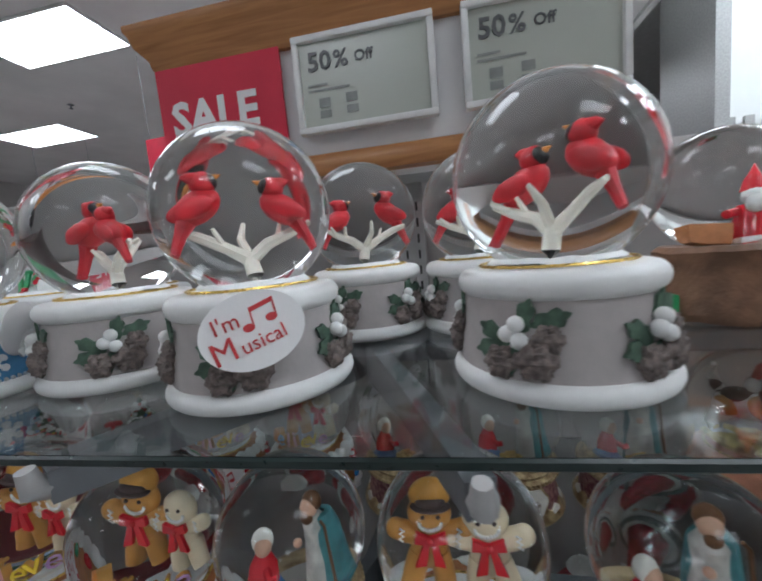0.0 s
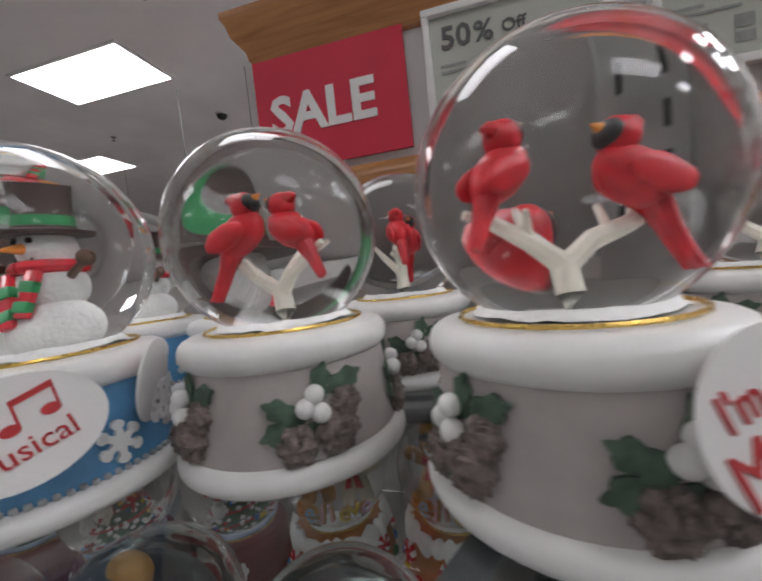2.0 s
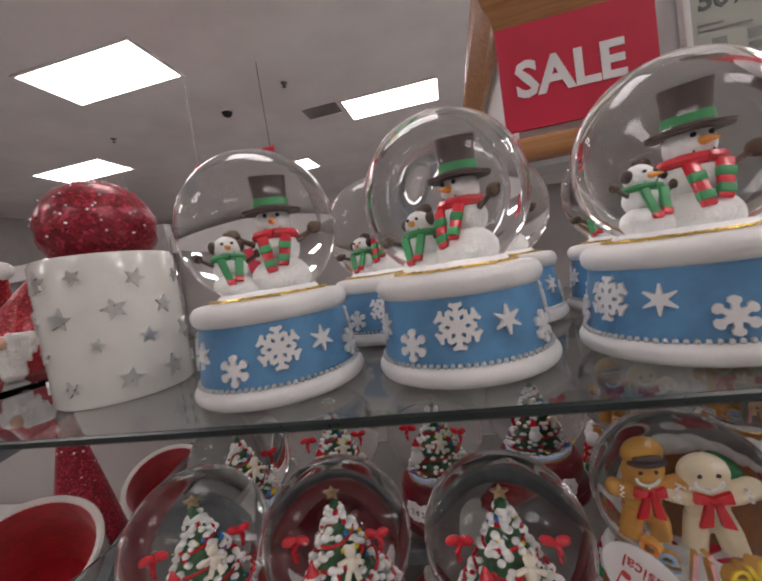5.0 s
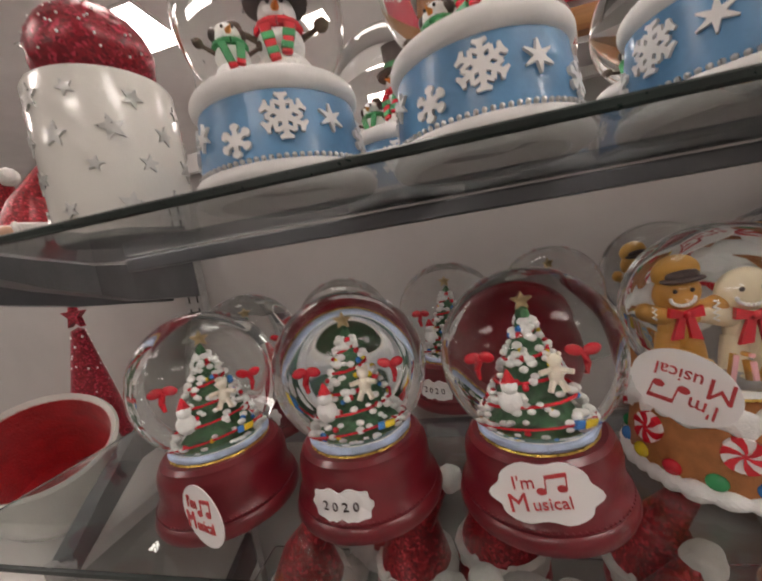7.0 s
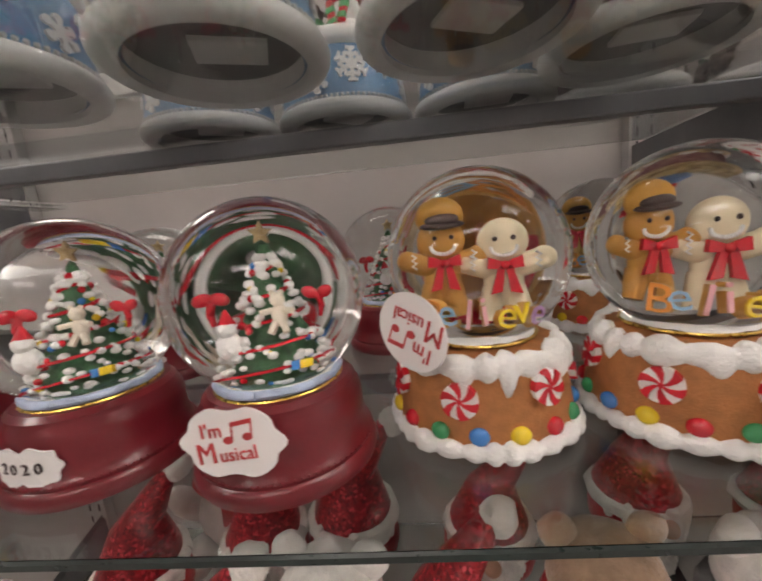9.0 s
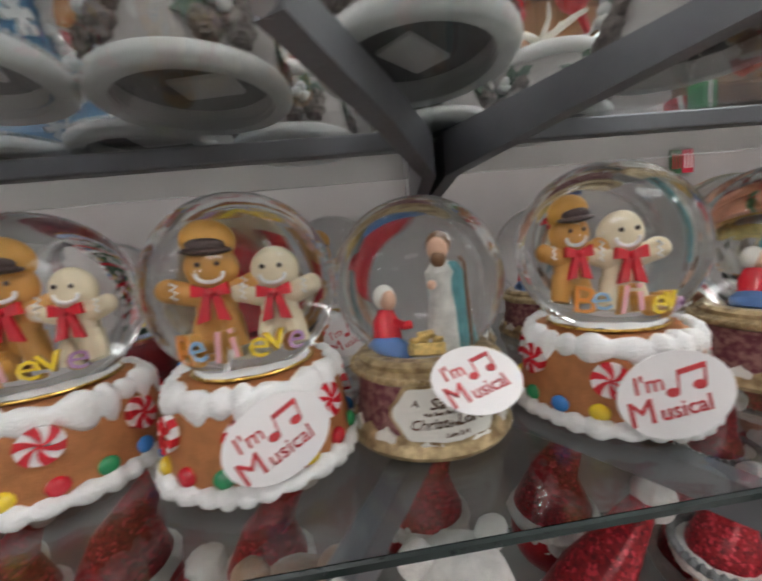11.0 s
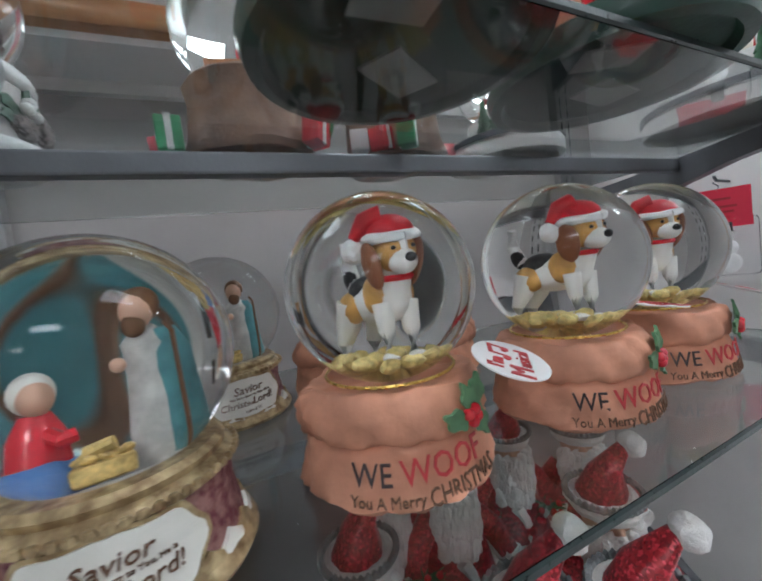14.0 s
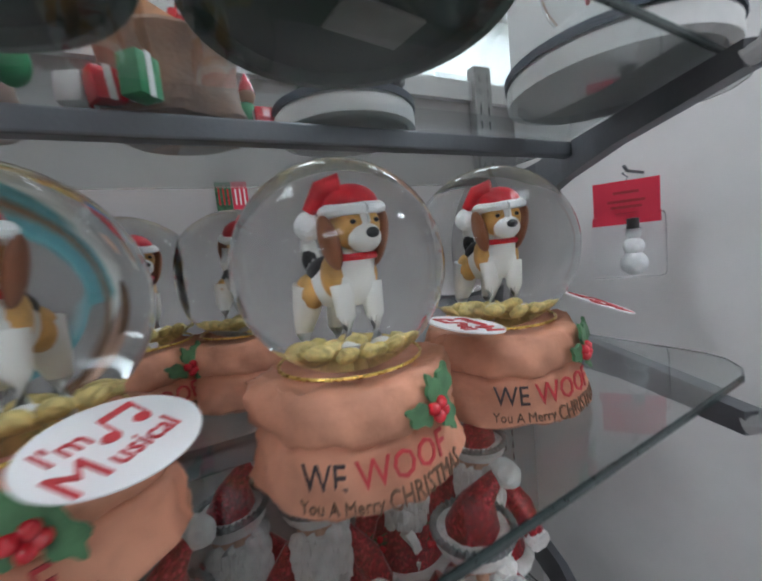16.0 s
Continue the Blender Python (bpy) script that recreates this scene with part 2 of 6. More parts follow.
def tube(bm, pts, radii, n=8):
    """A round limb along points; its ends are closed."""
    pts = [Vector(p) for p in pts]
    radii = [radii] * len(pts) if isinstance(radii, (int, float)) else radii
    rings = []
    for i, p in enumerate(pts):
        d = (pts[min(i + 1, len(pts) - 1)] - pts[max(i - 1, 0)]).normalized()
        q = d.to_track_quat("Z", "Y").to_matrix()
        rings.append([bm.verts.new(p + q @ Vector((math.cos(6.2832 * k / n), math.sin(6.2832 * k / n), 0)) * radii[i]) for k in range(n)])
    for a, b in zip(rings, rings[1:]):
        for k in range(n):
            bm.faces.new((a[k], a[(k + 1) % n], b[(k + 1) % n], b[k]))
    bm.faces.new(rings[0][::-1])
    bm.faces.new(rings[-1])
    return bm


def slab(bm, outline, thick, m=None):
    """A flat outline (x, y) given thickness along z."""
    m = m or Matrix()
    lo = [bm.verts.new(m @ Vector((x, y, 0))) for x, y in outline]
    hi = [bm.verts.new(m @ Vector((x, y, thick))) for x, y in outline]
    bm.faces.new(lo[::-1])
    bm.faces.new(hi)
    for i in range(len(lo)):
        j = (i + 1) % len(lo)
        bm.faces.new((lo[i], lo[j], hi[j], hi[i]))
    return bm


def ellipse(a, b, n=32, x=0.0, y=0.0):
    return [(x + a * math.cos(6.2832 * i / n), y + b * math.sin(6.2832 * i / n)) for i in range(n)]


def star(r, inner, points, x=0.0, y=0.0, turn=90):
    return [(x + (r if i % 2 == 0 else inner) * math.cos(radians(turn) + math.pi * i / points), y + (r if i % 2 == 0 else inner) * math.sin(radians(turn) + math.pi * i / points)) for i in range(2 * points)]


def words(text, size, thick=0.0004, align="CENTER", width=1.0, bold=0.0):
    """Raised lettering in the built-in font, flat in x and y."""
    cu = bpy.data.curves.new("lettering", "FONT")
    cu.body, cu.size, cu.extrude, cu.align_x, cu.resolution_u = text, size, thick, align, 2
    cu.offset = bold * size
    ob = new("lettering", cu)
    dg = bpy.context.evaluated_depsgraph_get()
    ev = ob.evaluated_get(dg)
    bm = bmesh.new()
    bm.from_mesh(ev.to_mesh())
    ev.to_mesh_clear()
    bpy.data.objects.remove(ob)
    bpy.data.curves.remove(cu)
    bmesh.ops.triangulate(bm, faces=bm.faces)
    for v in bm.verts:
        v.co.x *= width
    return bm


def moved(bm, m):
    bmesh.ops.transform(bm, matrix=m, verts=bm.verts)
    return bm


def merged(*bms):
    out = bmesh.new()
    for b in bms:
        me = bpy.data.meshes.new("tmp")
        b.to_mesh(me)
        b.free()
        out.from_mesh(me)
        bpy.data.meshes.remove(me)
    return out


def bent(bm, radius, angle, z):
    """Lays a flat piece (x along, y up, z out) round an upright base; angle 0 is its front."""
    r0 = radius(z)
    for v in bm.verts:
        zz = z + v.co.y
        r, a = radius(zz) + v.co.z, radians(angle) + v.co.x / r0
        v.co = (r * math.sin(a), -r * math.cos(a), zz)
    return bm


def on_base(radius, angle, z, out=0.0):
    r = radius(z) + out
    return (r * math.sin(radians(angle)), -r * math.cos(radians(angle)), z)


def jitter(bm, amount, scale, seed=0.0):
    for v in bm.verts:
        d = noise.noise_vector(v.co * scale + Vector((seed, seed * 2, 0)))
        v.co += d * amount
    return bm


FRONT = pose(0, 0, 0, 90)   # turns a flat outline upright, facing the aisle


# ---- shared pieces of the water globes ----
def globe_glass(t, z, r=0.0555):
    ob = part("glass_globe", ball(bmesh.new(), (0, 0, z), r, u=64, v=40), WATER, t, "clear water-filled glass globe", sharp=180)
    ob.visible_shadow = False
    return ob


def gold_cord(t, z, r):
    bm = bmesh.new()
    tube(bm, [(r * math.sin(0.262 * i), -r * math.cos(0.262 * i), z) for i in range(25)], 0.0009, 6)
    part("gold_cord", bm, GOLD, t, "thin gold thread tied round the globe")


def tag(t, m, name="hang_tag", scale=1.0, shape="oval"):
    """The white card that hangs from a globe: a red note and two words."""
    k = scale
    if shape == "oval":
        line = ellipse(0.0262 * k, 0.0200 * k, 40)
    else:
        line = [((0.031 + 0.0022 * math.cos(8 * a)) * k * math.cos(a), (0.0195 + 0.002 * math.cos(6 * a)) * k * math.sin(a)) for a in [6.2832 * i / 48 for i in range(48)]]
    card = part(name, slab(bmesh.new(), line, 0.0008, m), PAPER, t, "white paper tag lettered in red", smooth=False)
    up = m @ Matrix.Translation((0, 0, 0.0008))
    bm = merged(moved(words("I'm", 0.0115 * k), pose(-0.0115 * k, 0.0030 * k, 0.0003, 0, 0, 4)),
                moved(words("M", 0.0165 * k), pose(-0.0155 * k, -0.0115 * k, 0.0003, 0, 0, 6)),
                moved(words("usical", 0.0108 * k), pose(0.0040 * k, -0.0095 * k, 0.0003, 0, 0, 6)))
    part("lettering", moved(bm, up), REDINK, card, "red printed words I'm Musical", smooth=False)
    nb = bmesh.new()
    for x, y in ((-0.0015, 0.0015), (0.0105, 0.0035)):
        slab(nb, ellipse(0.0030 * k, 0.0021 * k, 16, x * k, y * k), 0.0006)
        slab(nb, [((x + 0.0021) * k, y * k), ((x + 0.0029) * k, y * k), ((x + 0.0033) * k, (y + 0.0098) * k), ((x + 0.0025) * k, (y + 0.0098) * k)], 0.0006)
    slab(nb, [(0.0009 * k, 0.0113 * k), (0.0009 * k, 0.0090 * k), (0.0138 * k, 0.0112 * k), (0.0138 * k, 0.0135 * k)], 0.0007)
    part("music_note", moved(nb, up), REDINK, card, "red double music note", smooth=False)
    return card


def base_profile(spec):
    """Radius at a height, between (height, radius) pairs."""
    zs, rs = zip(*spec)
    return lambda z: float(np.interp(z, zs, rs))


def ring(r, z0, z1, bulge):
    """A rounded band between two heights, closed towards the axis."""
    h = (z1 - z0) / 2
    pr = [(r - bulge, z0)] + [(r - bulge + bulge * math.sin(math.pi * i / 10), (z0 + z1) / 2 - h * math.cos(math.pi * i / 10)) for i in range(1, 10)] + [(r - bulge, z1)]
    return pr


def two_ring_base(t, colour, label):
    """A drum with a rounded white foot and a rounded white collar; hollow below."""
    part("body", lathe([(0.045, 0.004), (0.0555, 0.008), (0.0550, 0.011), (0.0505, 0.052), (0.030, 0.056)]), colour, t, label)
    part("foot_ring", lathe([(0.047, 0.020), (0.047, 0.001)] + ring(0.0600, 0.0, 0.0120, 0.006) + [(0.050, 0.0121)]), WHITE, t, "rounded white foot ring")
    part("collar", lathe([(0.040, 0.052)] + ring(0.0545, 0.0495, 0.0645, 0.007) + [(0.035, 0.0647), (0, 0.0647)]), WHITE, t, "rounded white collar")
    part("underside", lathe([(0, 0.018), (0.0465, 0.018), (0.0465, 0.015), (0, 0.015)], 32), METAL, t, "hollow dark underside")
    bm = bmesh.new()
    box(bm, (0.004, 0.006, 0.0135), (0.040, 0.026, 0.003), (0, 0, 20), 0.0008)
    part("music_box", bm, PAPER, t, "pale sticker under the base")
    return base_profile([(0, 0.0595), (0.0120, 0.0552), (0.052, 0.0505), (0.064, 0.054)])


# ---- cardinals in a globe ----
def bird(t, at, yaw, tilt, size=1.0):
    m = Matrix.Translation(at) @ pose(0, 0, 0, 0, tilt, yaw) @ Matrix.Scale(size, 4)
    bm = bmesh.new()
    ball(bm, (0, 0, 0), (0.0125, 0.0078, 0.0076), u=20, v=14)
    ball(bm, (0.0095, 0, 0.0068), (0.0062, 0.0056, 0.0058))
    tube(bm, [(0.0085, 0, 0.0095), (0.0060, 0, 0.0130), (0.0038, 0, 0.0148)], [0.0040, 0.0024, 0.0004])
    tube(bm, [(-0.007, 0, -0.001), (-0.016, 0, -0.0055), (-0.0265, 0, -0.0110)], [0.0052, 0.0032, 0.0024])
    for s in (-1, 1):
        ball(bm, (-0.003, 0.0066 * s, 0.001), (0.0105, 0.0022, 0.0052), (0, 16, 0))
    body = part("cardinal", moved(jitter(bm, 0.0004, 300), m), RED, t, "bright red cardinal bird with a crest")
    bm = bmesh.new()
    ball(bm, (0.0128, 0, 0.0060), (0.0036, 0.0048, 0.0044))
    part("face_mask", moved(bm, m), BLACK, body, "black face mask")
    bm = bmesh.new()
    tube(bm, [(0.0150, 0, 0.0062), (0.0195, 0, 0.0052)], [0.0020, 0.0003])
    part("beak", moved(bm, m), ORANGE, body)


def cardinal_globe(label, group, tag_at=None):
    t = thing("snow_globe", label, "snow globe", group)
    rad = two_ring_base(t, TAUPE, "taupe drum with pinecone clusters")
    globe_glass(t, 0.1130, 0.0545)
    gold_cord(t, 0.0660, 0.041)
    bm = bmesh.new()
    lathe([(0, 0.0730), (0.022, 0.0725), (0.033, 0.0695), (0.036, 0.0668), (0, 0.0668)], 40, bm)
    part("snow_floor", jitter(bm, 0.0015, 90), SNOW, t)
    bm = bmesh.new()
    tube(bm, [(0, 0, 0.073), (0.001, 0, 0.086), (-0.001, 0, 0.097)], [0.0070, 0.0040, 0.0036], 12)
    for pts, r in (([(0, 0, 0.094), (-0.011, -0.001, 0.101), (-0.023, 0, 0.108), (-0.032, 0.001, 0.1105)], [0.0036, 0.0030, 0.0025, 0.0015]),
                   ([(0, 0, 0.094), (0.009, 0, 0.1015), (0.020, 0.001, 0.1055), (0.031, 0.002, 0.1110)], [0.0036, 0.0029, 0.0025, 0.0014]),
                   ([(-0.001, 0.001, 0.096), (-0.005, 0.010, 0.106), (-0.004, 0.016, 0.114)], [0.0028, 0.0020, 0.0011]),
                   ([(0.022, 0.001, 0.1065), (0.027, 0.008, 0.112)], [0.0018, 0.0010]),
                   ([(-0.012, -0.001, 0.102), (-0.015, -0.006, 0.110)], [0.0018, 0.0010]),
                   ([(0.014, 0, 0.104), (0.015, 0.005, 0.112)], [0.0016, 0.0009])):
        tube(bm, pts, r, 8)
    part("branch", moved(jitter(bm, 0.0006, 160), Matrix.Translation((0, 0, -0.0045))), CORD, t, "cream-white forked branch")
    bird(t, (-0.0205, -0.002, 0.1165), 16, -36, 0.94)
    bird(t, (0.0185, -0.004, 0.1130), 192, -32, 0.94)
    for k in range(5):
        a = -8 + 72 * k
        for da, z, s in ((10, 0.023, 1.0), (-8, 0.020, 0.85), (16, 0.033, 0.7)):
            pb = ball(bmesh.new(), (0, 0, 0), (0.0095 * s, 0.0068 * s, 0.0095 * s), u=26, v=20)
            for v in pb.verts:
                n = v.co.normalized()
                th, ph = math.atan2(n.z, n.x), math.acos(max(-1, min(1, -n.y)))
                v.co *= 1 + 0.20 * math.sin(6 * th + 10 * ph) * math.sin(10 * ph) + 0.05 * math.sin(23 * th)
            part("pinecone", moved(pb, Matrix.Translation(on_base(rad, a + da, z, 0.001)) @ pose(0, 0, 0, 0, 0, a + da)), CONE, t, "brown resin pinecone")
        for da, z in ((-3.5, 0.035), (1.0, 0.040), (3.0, 0.032)):
            part("berry", ball(bmesh.new(), on_base(rad, a + da, z, 0.0035), 0.0042), WHITE, t, "white berry")
        for dx, dy, turn in ((-0.012, 0.017, 150), (-0.013, 0.010, 195), (0.004, 0.026, 70), (-0.002, 0.004, 230), (0.016, 0.025, 20)):
            leaf = slab(bmesh.new(), [(0.0092 * math.cos(u) * (1 + 0.12 * math.cos(6 * u)), 0.0044 * math.sin(u) * (1 + 0.2 * math.cos(6 * u))) for u in [6.2832 * i / 24 for i in range(24)]], 0.0016)
            part("holly_leaf", bent(moved(leaf, pose(dx, dy, 0, 0, -8, turn)), rad, a, 0.017), CLUSTERLEAF, t, "dull green holly leaf")
    if tag_at:
        tag(t, tag_at)
    return t


# ---- snowmen in a globe ----
def flake(kind, s):
    """A snowflake cut from one sheet: plain spikes, petals, or barbed arms."""
    half = {0: [(0.0030, 0.0016), (0.0088, 0.0004)],
            1: [(0.0034, 0.0019), (0.0062, 0.0015), (0.0078, 0.0030), (0.0098, 0.0026), (0.0108, 0.0008)],
            2: [(0.0030, 0.0016), (0.0046, 0.0013), (0.0066, 0.0046), (0.0084, 0.0040), (0.0072, 0.0013), (0.0088, 0.0013), (0.0102, 0.0034), (0.0116, 0.0028), (0.0112, 0.0010)]}[kind]
    line = []
    for i in range(6):
        c, d = math.cos(1.0472 * i + 0.52), math.sin(1.0472 * i + 0.52)
        for x, y in [(x, -y) for x, y in half] + half[::-1]:
            line.append((s * (x * c - y * d), s * (x * d + y * c)))
    bm = slab(bmesh.new(), line, 0.0019)
    bm.normal_update()
    bmesh.ops.triangulate(bm, faces=[f for f in bm.faces if len(f.verts) > 4])
    return bm


def snowman(t, at, s, tall, yaw=0):
    m = Matrix.Translation(at) @ pose(0, 0, 0, 0, 0, yaw) @ Matrix.Scale(s, 4)
    bm = bmesh.new()
    ball(bm, (0, 0, 0.011), (0.0160, 0.0140, 0.0125), u=24, v=16)
    ball(bm, (0, 0, 0.0275), (0.0115, 0.0105, 0.0100), u=20, v=14)
    ball(bm, (0, 0, 0.0410), 0.0088, u=20, v=14)
    man = part("snowman", moved(bm, m), SNOW, t, "white resin snowman in hat and scarf")
    if tall:
        part("top_hat", moved(lathe([(0, 0.0455), (0.0140, 0.0460), (0.0145, 0.0475), (0.0092, 0.0482), (0.0080, 0.0520), (0.0088, 0.0640), (0, 0.0645)], 28), m), HATBROWN, man, "dark top hat")
        part("hat_band", moved(lathe([(0.0086, 0.0482), (0.0089, 0.0484), (0.0086, 0.0530), (0.0080, 0.0530)], 28), m), BRIGHT_GREEN, man, "green hat band")
    else:
        bm = bmesh.new()
        for x in (-0.0085, 0.0085):
            ball(bm, (x, 0, 0.0430), (0.0032, 0.0042, 0.0042))
        part("ear_muffs", moved(bm, m), HATBROWN, man)
    main, band = (CANDYRED, BRIGHT_GREEN) if tall else (BRIGHT_GREEN, CANDYRED)
    bm = bmesh.new()
    tube(bm, [(0.0095 * math.sin(0.4189 * i), -0.0092 * math.cos(0.4189 * i), 0.0345) for i in range(16)], 0.0026, 8)
    for sx, ln in ((-1, 0.021), (1, 0.018)):
        box(bm, (0.0045 * sx, -0.0118, 0.0335 - ln / 2), (0.0058, 0.0028, ln), (-14, 10 * sx, 0), 0.001)
    scarf = part("scarf", moved(bm, m), main, man, "red scarf with green stripes" if tall else "green scarf with red ends")
    bm = bmesh.new()
    for sx, ln in ((-1, 0.021), (1, 0.018)):
        for f in ((0.35, 0.75) if tall else (0.92,)):
            box(bm, (0.0045 * sx + (f - 0.5) * -0.0035 * sx, -0.0122 - (f - 0.5) * 0.005, 0.0335 - ln * f), (0.0062, 0.0032, 0.0042), (-14, 10 * sx, 0), 0.0006)
    part("stripe", moved(bm, m), band, scarf)
    bm = bmesh.new()
    tube(bm, [(0, -0.0080, 0.0412), (0.001, -0.0165, 0.0402)], [0.0021, 0.0004])
    part("carrot_nose", moved(bm, m), ORANGE, man)
    bm = bmesh.new()
    for x in (-0.0032, 0.0032):
        ball(bm, (x, -0.0082, 0.0440), 0.0011, u=8, v=6)
    for i in range(5):
        ball(bm, (-0.0036 + 0.0018 * i, -0.0084, 0.0375 - 0.0007 * (2 - abs(i - 2))), 0.0005, u=6, v=4)
    part("coal_face", moved(bm, m), BLACK, man)
    bm = bmesh.new()
    for sx in (-1, 1):
        tube(bm, [(0.0095 * sx, -0.001, 0.030), (0.0180 * sx, -0.002, 0.0345), (0.0245 * sx, -0.002, 0.0380)], [0.0016, 0.0013, 0.0008])
        tube(bm, [(0.0195 * sx, -0.002, 0.0352), (0.0235 * sx, -0.003, 0.0340)], [0.0011, 0.0006])
        ball(bm, (0.0205 * sx, -0.002, 0.0362), (0.0040, 0.0030, 0.0034))
    part("twig_arms", moved(bm, m), TWIG, man)


def snowman_globe(label, group, turn=0, tag_at=None):
    t = thing("snow_globe", label, "snow globe", group)
    rad = two_ring_base(t, BLUE, "blue drum with raised snowflakes")
    globe_glass(t, 0.1130, 0.0545)
    gold_cord(t, 0.0660, 0.041)
    bm = bmesh.new()
    lathe([(0, 0.0735), (0.022, 0.0727), (0.033, 0.0695), (0.036, 0.0668), (0, 0.0668)], 40, bm)
    part("snow_floor", jitter(bm, 0.0012, 90), SNOW, t)
    snowman(t, (0.008, 0.002, 0.0710), 1.08, True, turn)
    a = radians(turn)
    snowman(t, (0.008 - 0.0255 * math.cos(a) + 0.004 * math.sin(a), 0.002 - 0.0255 * math.sin(a) - 0.005, 0.0705), 0.80, False, turn + 8)
    for i in range(12):
        kind = (1, 2, 0)[i % 3]
        z = (0.025, 0.032, 0.037)[i % 3] + 0.003 * math.sin(2.1 * i)
        part("snowflake", bent(flake(kind, (0.88, 1.12, 0.95)[i % 3]), rad, turn * 0.5 + 30 * i - 14, z), WHITE, t, smooth=False)
    bm = bmesh.new()
    for i in range(84):
        ball(bm, on_base(rad, 360 * i / 84, 0.0130, 0.0006), 0.0016, u=6, v=4)
    part("bead_string", bm, SILVER, t, "string of silver beads above the foot")
    if tag_at:
        tag(t, tag_at)
    return t


# ---- the decorated tree on a burgundy base ----
def tree_globe(label, group, plaque=None, seed=1):
    t = thing("snow_globe", label, "snow globe", group)
    prof = [(0.040, 0.0), (0.0545, 0.0), (0.0560, 0.004), (0.0545, 0.009), (0.0525, 0.0105), (0.0532, 0.0125), (0.0522, 0.0145), (0.0500, 0.017), (0.0490, 0.024), (0.0490, 0.034),
            (0.0480, 0.040), (0.0455, 0.0435), (0.0452, 0.046), (0.0420, 0.0490), (0.030, 0.0495), (0, 0.0495)]
    part("base", lathe([(0, 0.0)] + prof, 56), WINE, t, "turned burgundy lacquered base")
    bm = bmesh.new()
    for i in range(90):
        ball(bm, (0.0528 * math.cos(6.2832 * i / 90), 0.0528 * math.sin(6.2832 * i / 90), 0.0130), 0.0009, u=5, v=4)
    part("beaded_edge", bm, WINE, t)
    globe_glass(t, 0.1000, 0.0565)
    gold_cord(t, 0.0492, 0.0375)
    bm = bmesh.new()
    lathe([(0, 0.0585), (0.018, 0.0575), (0.030, 0.0550), (0.0345, 0.0520), (0, 0.0505)], 40, bm)
    part("snow_floor", jitter(bm, 0.0012, 90, seed), SNOW, t)
    bm = bmesh.new()
    tube(bm, [(0.036 * math.sin(0.2618 * i), -0.036 * math.cos(0.2618 * i), 0.0525) for i in range(25)], 0.0026, 8)
    part("blue_drift", jitter(bm, 0.0015, 120), ICEBLUE, t, "pale blue snowdrift round the edge")
    rng = random.Random(seed)
    bm = bmesh.new()
    for k, (r, z, h) in enumerate(((0.0195, 0.057, 0.020), (0.0165, 0.068, 0.018), (0.0130, 0.079, 0.017), (0.0095, 0.089, 0.015), (0.0055, 0.098, 0.013))):
        lathe([(0, z), (r, z - 0.002), (r * 0.86, z + 0.002), (r * 0.35, z + h), (0, z + h + 0.002)], 18, bm)
    tree = part("fir_tree", jitter(bm, 0.0022, 210, seed), FIRGREEN, t, "small green fir tree with snow and ornaments")

    def scatter(name, material, n, size, rest=None):
        b = bmesh.new()
        for i in range(n):
            f = rng.random() ** 1.35
            a = rng.random() * 6.2832
            r = 0.0205 * (1 - f) + 0.0028
            s = size * (0.75 + 0.5 * rng.random())
            ball(b, (r * math.cos(a), r * math.sin(a), 0.0575 + 0.050 * f), (s, s, s * (0.75 if rest else 1.0)), u=8, v=6)
        part(name, b, material, tree)
    scatter("snow_clump", SNOW, 210, 0.0018, True)
    scatter("red_ornament", CANDYRED, 30, 0.0013)
    scatter("blue_ornament", CANDYBLUE, 12, 0.0013)
    scatter("gold_ornament", YELLOW, 10, 0.0012)
    bm = bmesh.new()
    tube(bm, [((0.0215 * (1 - i / 64.0) + 0.003) * math.cos(0.5 * i), (0.0215 * (1 - i / 64.0) + 0.003) * math.sin(0.5 * i), 0.059 + 0.046 * i / 64.0) for i in range(64)], 0.00075, 5)
    part("garland", bm, CANDYRED, tree, "thin red garland")
    bm = bmesh.new()
    slab(bm, star(0.0046, 0.0021, 5), 0.0016, Matrix.Translation((0, 0.001, 0.1155)) @ FRONT)
    part("tree_star", bm, OLDGOLD, tree)
    bm = bmesh.new()
    ball(bm, (0.008, -0.012, 0.0865), (0.0030, 0.0026, 0.0044))
    ball(bm, (0.008, -0.0125, 0.0925), 0.0028)
    for x in (0.0062, 0.0098):
        ball(bm, (x, -0.0125, 0.0950), 0.0011, u=8, v=6)
    for sx in (-1, 1):
        tube(bm, [(0.008 + 0.002 * sx, -0.0130, 0.0885), (0.008 + 0.0062 * sx, -0.0150, 0.0880)], 0.0012, 6)
        tube(bm, [(0.008 + 0.0014 * sx, -0.0130, 0.0840), (0.008 + 0.0030 * sx, -0.0150, 0.0800)], 0.0014, 6)
    part("teddy_bear", bm, CREAM, t, "tiny cream teddy bear")
    bm = bmesh.new()
    ball(bm, (-0.0105, -0.0145, 0.0770), (0.0048, 0.0038, 0.0052))
    ball(bm, (-0.0105, -0.0155, 0.0835), 0.0034)
    part("santa_beard", bm, SNOW, t)
    bm = bmesh.new()
    tube(bm, [(-0.0105, -0.0150, 0.0850), (-0.0108, -0.0140, 0.0905)], [0.0034, 0.0005])
    part("santa_hat", bm, CANDYRED, t)
    bm = bmesh.new()
